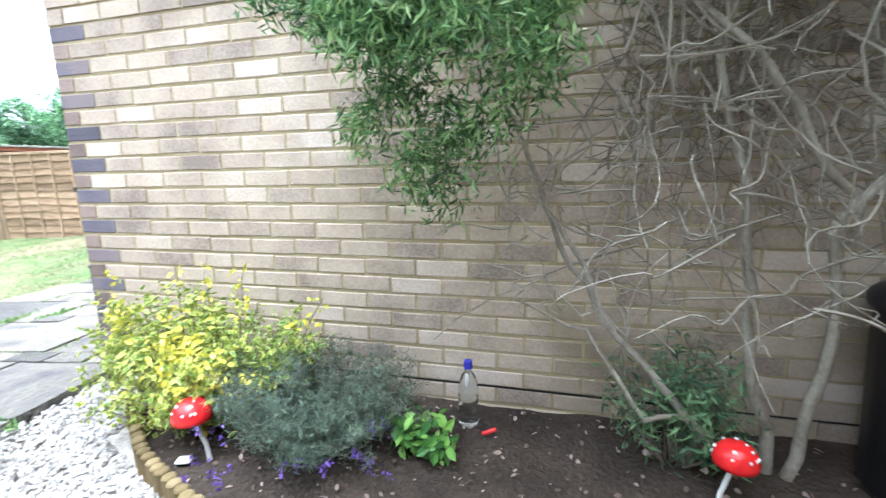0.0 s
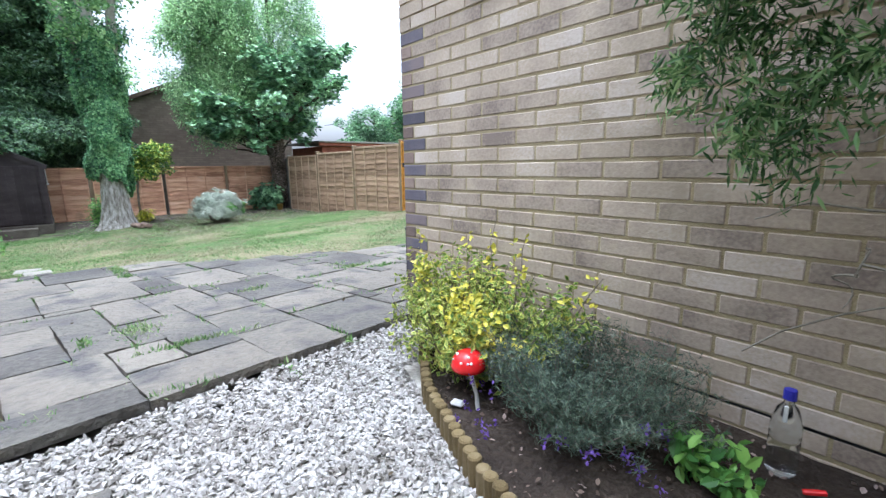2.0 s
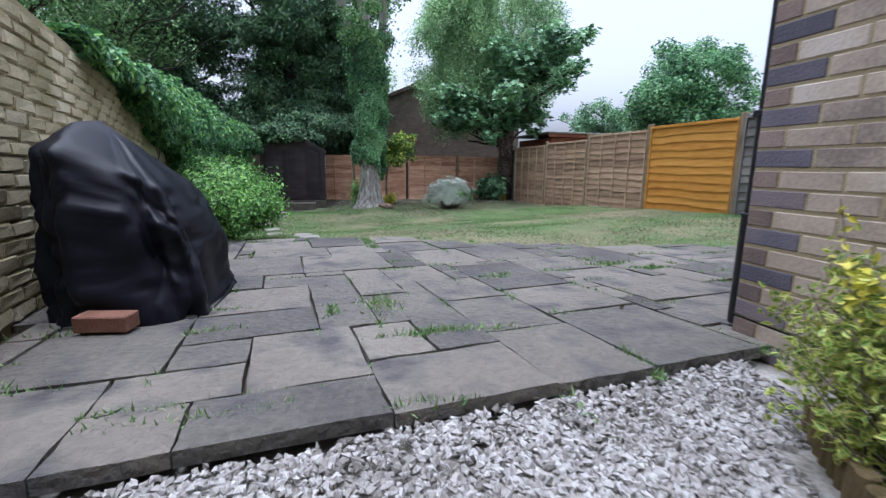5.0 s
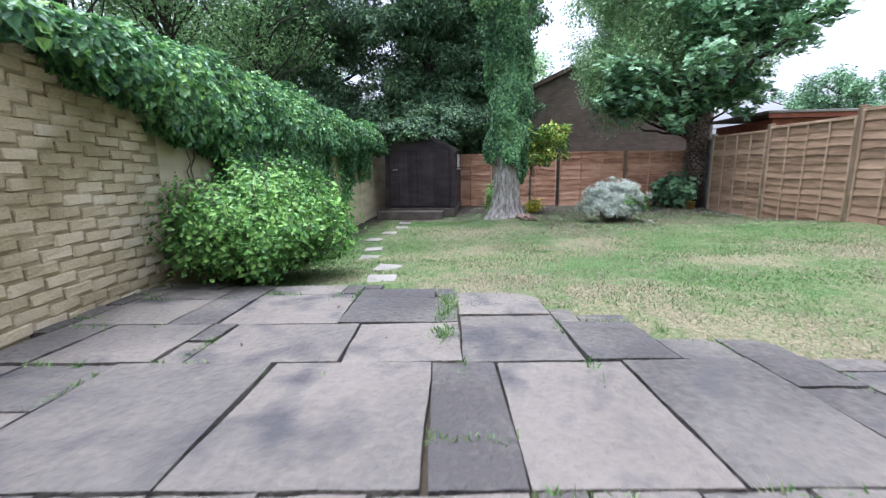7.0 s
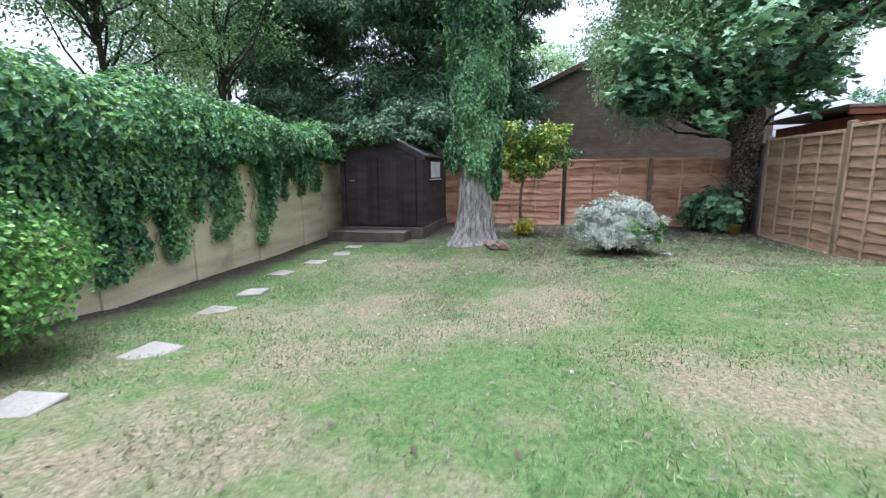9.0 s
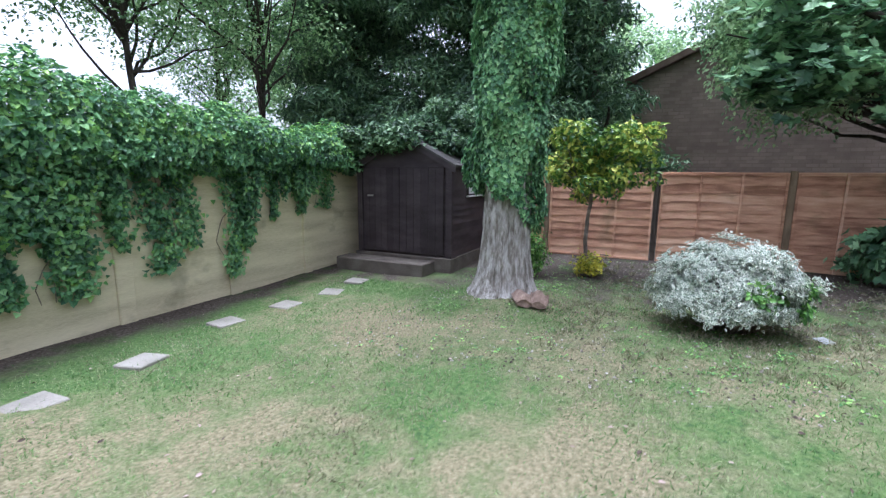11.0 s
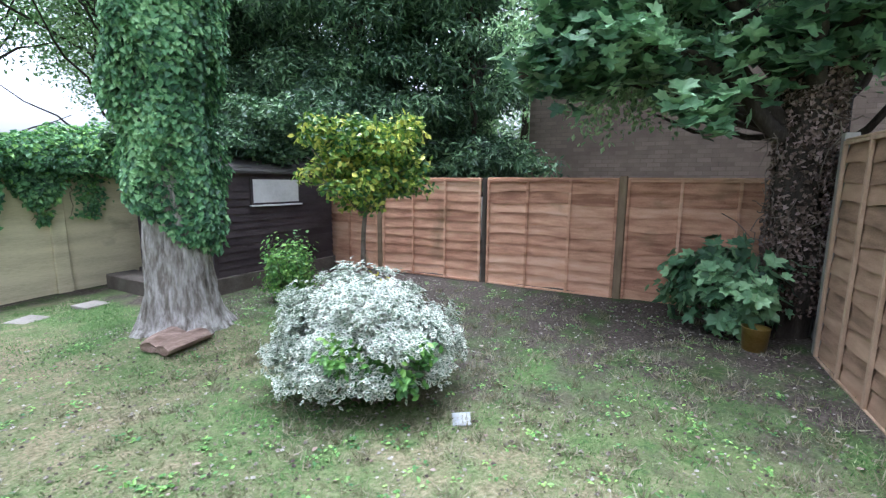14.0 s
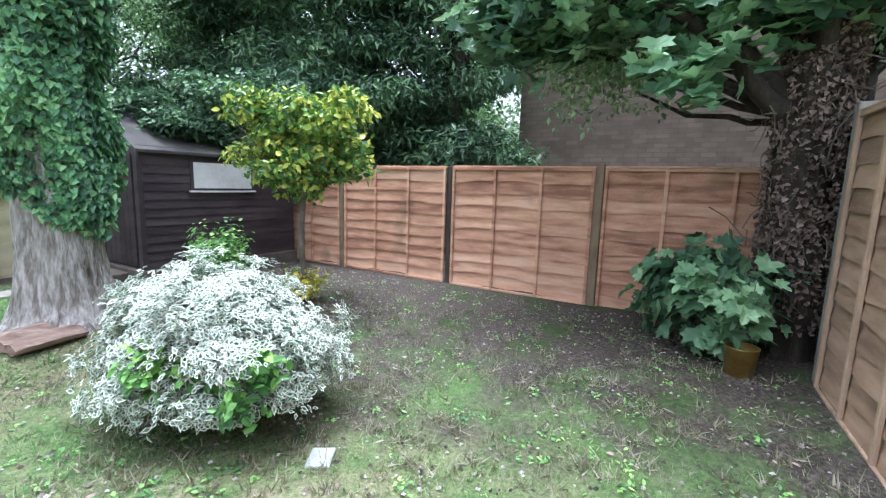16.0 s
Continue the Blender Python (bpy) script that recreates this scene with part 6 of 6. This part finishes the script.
def neighbour_shed():
    top = empty("neighbour_outbuilding", (-16.6, 11.2, 0.0))
    part("wall", box_bm(-1.4, 1.45, -2.5, 2.6, 0.0, 2.14), M_FASCIA, top)
    part("roof", box_bm(-1.6, 1.7, -2.75, 2.8, 2.27, 2.33, 0.01), M_CONCRETE, top, "pale grey flat roof sheet")
    part("fascia", box_bm(1.6, 1.64, -2.7, 2.75, 2.15, 2.268, 0.004), M_FASCIA, top)
    tagged(top, "low outbuilding with pale roof behind the fence", "outbuilding")


neighbour_shed()


def leafy_tree(name, label, base, height, trunk_r, crown, n, size, template, mat, bark, limbs=8, droop=0.4, clump=0.6, flat=0.7, facing=(0, 0, 0.8)):
    """A trunk with limbs reaching into a crown given as ellipsoids (centre, radii, clumps) relative to the base."""
    top = empty(name, base)
    pieces = [tube(wobble((0, 0, -0.2), (0, 0, height), 12, 0.06), np.linspace(trunk_r, trunk_r * 0.35, 12), 9, 0.04)]
    for c, r, _ in crown:
        for _ in range(limbs):
            e = np.array(c) + rng.standard_normal(3) * np.array(r) * 0.5
            st = np.array([0, 0, max(0.4, min(height * 0.9, e[2] * (0.5 + 0.35 * rng.random())))])
            pieces.append(tube(wobble(st, e, 7, 0.25), np.linspace(trunk_r * 0.4, trunk_r * 0.08, 7), 6))
    for k, (v, f) in enumerate(pieces):
        raw("limb" if k else "trunk", v, f, bark, top, smooth=True)
    blobs = []
    for c, r, k in crown:
        blobs += clumps(c, r, k, clump, flat)
    at, d = blob_points(n, blobs, 0.7)
    leaves("crown", template, at, frames(n, d * 0.6 + np.array(facing), 0.6, droop), size * (0.65 + 0.7 * rng.random(n)), mat, top)
    return tagged(top, label, "tree")


YEW = dict(clump=0.62, flat=0.42, droop=0.9)
leafy_tree("dark_yew", "tall dense dark evergreen tree behind the shed", (-18.4, -0.6, -0.1), 10.0, 0.28, [((0, 0, 6.0), (2.0, 2.6, 3.6), 170), ((0.6, 0.2, 2.9), (1.3, 2.4, 1.1), 80)], 78000, 0.17, SPRAY, L_DARK, M_DARKBARK, **YEW)
leafy_tree("dark_yew", "tall dense dark evergreen tree beyond the garden wall", (-18.6, -4.6, -0.1), 10.0, 0.28, [((0, 0, 5.6), (2.0, 2.4, 3.4), 130), ((1.2, 0.6, 2.9), (1.6, 1.8, 0.9), 50)], 56000, 0.17, SPRAY, L_DARK, M_DARKBARK, **YEW)
leafy_tree("dark_yew", "tall dense dark evergreen tree behind the back fence", (-19.2, 2.0, -0.1), 10.0, 0.24, [((0, -0.6, 6.2), (1.7, 1.9, 3.4), 90), ((0.4, -0.4, 2.9), (1.2, 1.6, 1.1), 36), ((0.7, -0.1, 1.9), (0.8, 1.9, 0.5), 34)], 46000, 0.17, SPRAY, L_DARK, M_DARKBARK, **YEW)
# added tree: its pale leaves stand in for the sycamore's crown lit from above
leafy_tree("sycamore_lit_crown", "pale tree added beyond the back fence for the sycamore's lit foliage", (-17.3, 7.7, -0.1), 9.5, 0.14, [((0.4, -1.7, 6.4), (1.4, 1.7, 3.0), 100), ((0.6, -2.8, 4.2), (0.9, 0.9, 1.3), 26), ((0.6, -0.9, 4.0), (0.9, 1.2, 1.3), 26), ((0.8, -2.4, 3.3), (0.7, 1.0, 0.9), 30), ((1.35, -2.5, 3.7), (0.5, 1.0, 0.8), 26), ((1.3, -1.3, 4.4), (0.6, 1.2, 1.0), 30), ((1.0, -2.2, 5.6), (0.8, 1.8, 1.5), 60), ((0.3, 0.7, 6.4), (1.0, 1.6, 2.6), 80), ((0.2, 0.3, 4.2), (0.8, 1.6, 1.3), 40)], 140000, 0.088, DIAMOND, L_PALE, M_DARKBARK, droop=1.8, clump=0.42, flat=1.2)
for bx, by, lean in ((-15.6, -5.2, 0.3), (-20.5, -6.5, 0.0), (-13.2, -6.2, 0.0), (-10.8, -6.6, -0.3), (-17.5, -9.0, 0.0), (-8.0, -8.5, 0.2)):
    leafy_tree("sparse_tree", "open-crowned tree with bare dark limbs beyond the wall", (bx, by, 0.0), 8.0, 0.085, [((lean, 0, 6.2), (2.4, 2.2, 2.6), 70)], 15000, 0.095, DIAMOND, L_MID, M_DARKBARK, limbs=32, clump=0.75)
leafy_tree("round_tree", "dense rounded dark green tree beyond the side fence", (-18.6, 17.5, 0.0), 6.0, 0.3, [((0, 0, 4.3), (3.2, 2.6, 2.6), 110)], 50000, 0.16, DIAMOND, L_IVY, M_DARKBARK, clump=0.65)
leafy_tree("distant_tree", "light green tree far beyond the gardens", (-32.0, 22.0, 0.0), 6.0, 0.2, [((0, 0, 4.0), (3.0, 4.0, 2.2), 50)], 16000, 0.2, DIAMOND, L_SYC, M_DARKBARK, clump=0.7)
leafy_tree("distant_tree", "light green tree far beyond the gardens", (-27.0, 0.5, 0.0), 8.0, 0.2, [((0, 0, 5.0), (2.5, 4.5, 4.0), 90)], 26000, 0.18, DIAMOND, L_PALE, M_DARKBARK, clump=0.8)
leafy_tree("distant_tree", "light green tree far beyond the gardens", (-22.0, -9.0, 0.0), 8.0, 0.2, [((0, 0, 5.0), (3.0, 4.0, 4.0), 60)], 12000, 0.18, DIAMOND, L_PALE, M_DARKBARK, clump=0.8)


def shed_creeper():
    """Overhanging evergreen sprays on the shed roof."""
    top = empty("roof_creeper", (-14.9, -0.9, 1.75))
    for _ in range(14):
        a = np.array([-0.9 + 1.9 * rng.random(), -0.6, -0.1])
        v, f = tube(wobble(a, a + (0.2 * rng.normal(), 1.0 + 0.7 * rng.random(), 0.25 + 0.2 * rng.random()), 8, 0.3), np.linspace(0.014, 0.005, 8), 5)
        raw("vine", v, f, M_DARKBARK, top, smooth=True)
    blobs = clumps((0.1, 0.35, 0.30), (1.1, 0.75, 0.22), 44, 0.24, 0.55) + clumps((1.12, 0.1, 0.14), (0.22, 0.9, 0.20), 52, 0.17, 0.6) + clumps((1.15, -0.45, -0.05), (0.2, 0.3, 0.3), 18, 0.16, 0.8) + clumps((-0.1, 1.15, 0.10), (1.0, 0.35, 0.16), 34, 0.22, 0.6) + clumps((-0.8, 1.0, 0.55), (0.9, 1.0, 0.4), 34, 0.3, 0.6)
    at, d = blob_points(25000, blobs)
    leaves("foliage", OVAL, at, frames(len(at), np.array([0.3, 0, 0.9]), 0.6, 0.8), 0.06 + 0.05 * rng.random(len(at)), L_DARK, top)
    tagged(top, "dark creeper spilling over the shed roof", "creeper")


shed_creeper()


def ground_tufts():
    """Straw tufts and small weeds on the bare ground near the back fence."""
    n = 900
    x, y = -15.8 + 4.6 * rng.random(n), 2.6 + 4.6 * rng.random(n)
    keep = (np.hypot(x + 12.7, y - 4.25) > 0.5) & (rng.random(n) < np.interp(x, [-16, -14.5, -13, -11.5], [0.1, 0.6, 1, 0.7]))
    x, y = x[keep], y[keep]
    k = 26
    px = np.repeat(x, k) + rng.standard_normal(len(x) * k) * 0.03
    py = np.repeat(y, k) + rng.standard_normal(len(x) * k) * 0.03
    at = np.stack([px, py, ground_z(px, py)], 1)
    tagged(leaves("straw_tuft", (BLADE[0] * (1.0, 1, 1), BLADE[1], BLADE[2]), at, frames(len(at), None, 1, -1.2), 0.035 + 0.055 * rng.random(len(at)), L_STRAW), "dry grass tufts on bare ground", "grass", kind="stuff")
    n = 480
    x, y = -15.8 + 5.2 * rng.random(n), 1.0 + 6.0 * rng.random(n)
    k = 8
    px = np.repeat(x, k) + rng.standard_normal(n * k) * 0.025
    py = np.repeat(y, k) + rng.standard_normal(n * k) * 0.025
    at = np.stack([px, py, ground_z(px, py) + 0.012], 1)
    tagged(leaves("weed", OVAL, at, frames(len(at), np.array([0, 0, 1.6]), 0.5), 0.015 + 0.022 * rng.random(len(at)), L_IVY_LIGHT), "small green weeds on bare ground", "weeds", kind="stuff")
    n = 5000
    x, y = -16.0 + 5.5 * rng.random(n) ** 1.3, 0.9 + 6.4 * rng.random(n)
    at = np.stack([x, y, ground_z(x, y) + 0.004], 1)
    cube = (np.array([(-1, -1, 0), (1, -1, 0), (1, 1, 0), (-1, 1, 0), (0, 0, 1)], float) * (0.5, 0.4, 0.5), np.array([(0, 1, 4), (1, 2, 4), (2, 3, 4), (3, 0, 4)]), np.zeros(4, int))
    tagged(leaves("soil_crumb", cube, at, frames(n, np.array([0, 0, 3.0]), 0.4), 0.008 + 0.018 * rng.random(n), M_CRUMB), "crumbs of earth and small stones on the ground", "soil", kind="stuff")
    n = 700
    x, y = -16.0 + 10.0 * rng.random(n), -1.2 + 8.4 * rng.random(n)
    at = np.stack([x, y, ground_z(x, y) + 0.012], 1)
    tagged(leaves("leaf_litter", OVAL, at, frames(n, np.array([0, 0, 2.0]), 0.4), 0.02 + 0.025 * rng.random(n), L_DEAD), "scattered fallen leaves on lawn and soil", "litter", kind="stuff")


ground_tufts()



def garden_bin():
    """Round ribbed bin half hidden by the shrub tree."""
    top = empty("garden_bin", (2.2, 2.42, 0.285))
    bm = bmesh.new()
    prof = [(0.0, 0.0), (0.17, 0.0), (0.18, 0.02), (0.205, 0.62), (0.215, 0.63), (0.215, 0.66), (0.19, 0.66), (0.165, 0.05), (0.0, 0.05)]
    rings = [[bm.verts.new((q * (1 + 0.008 * math.cos(12 * a)) * math.cos(a), q * (1 + 0.008 * math.cos(12 * a)) * math.sin(a), z)) for a in np.linspace(0, 2 * math.pi, 48, endpoint=False)] for q, z in prof]
    for a, b in zip(rings, rings[1:]):
        for k in range(48):
            bm.faces.new((a[k], a[(k + 1) % 48], b[(k + 1) % 48], b[k]))
    bmesh.ops.remove_doubles(bm, verts=bm.verts[:], dist=0.0005)
    bmesh.ops.recalc_face_normals(bm, faces=bm.faces[:])
    part("body", bm, M_BLACK, top, "", True)
    bm = bmesh.new()
    prof = [(0.225, 0.645), (0.228, 0.675), (0.20, 0.70), (0.10, 0.735), (0.0, 0.745)]
    rings = [[bm.verts.new((q * math.cos(a), q * math.sin(a), z)) for a in np.linspace(0, 2 * math.pi, 32, endpoint=False)] for q, z in prof]
    for a, b in zip(rings, rings[1:]):
        for k in range(32):
            bm.faces.new((a[k], a[(k + 1) % 32], b[(k + 1) % 32], b[k]))
    bmesh.ops.remove_doubles(bm, verts=bm.verts[:], dist=0.0005)
    bmesh.ops.recalc_face_normals(bm, faces=bm.faces[:])
    lid = part("lid", bm, M_BLACK, top, "", True)
    v, f = tube([(-0.06, 0, 0.735), (-0.05, 0, 0.775), (0.05, 0, 0.775), (0.06, 0, 0.735)], 0.011, 8)
    raw("handle", v, f, M_BLACK, lid, smooth=True)
    tagged(top, "black plastic lidded bin standing by the wall", "bin")


garden_bin()

# ---- pieces of walls and floors ----
house()
garden_wall()
paving()
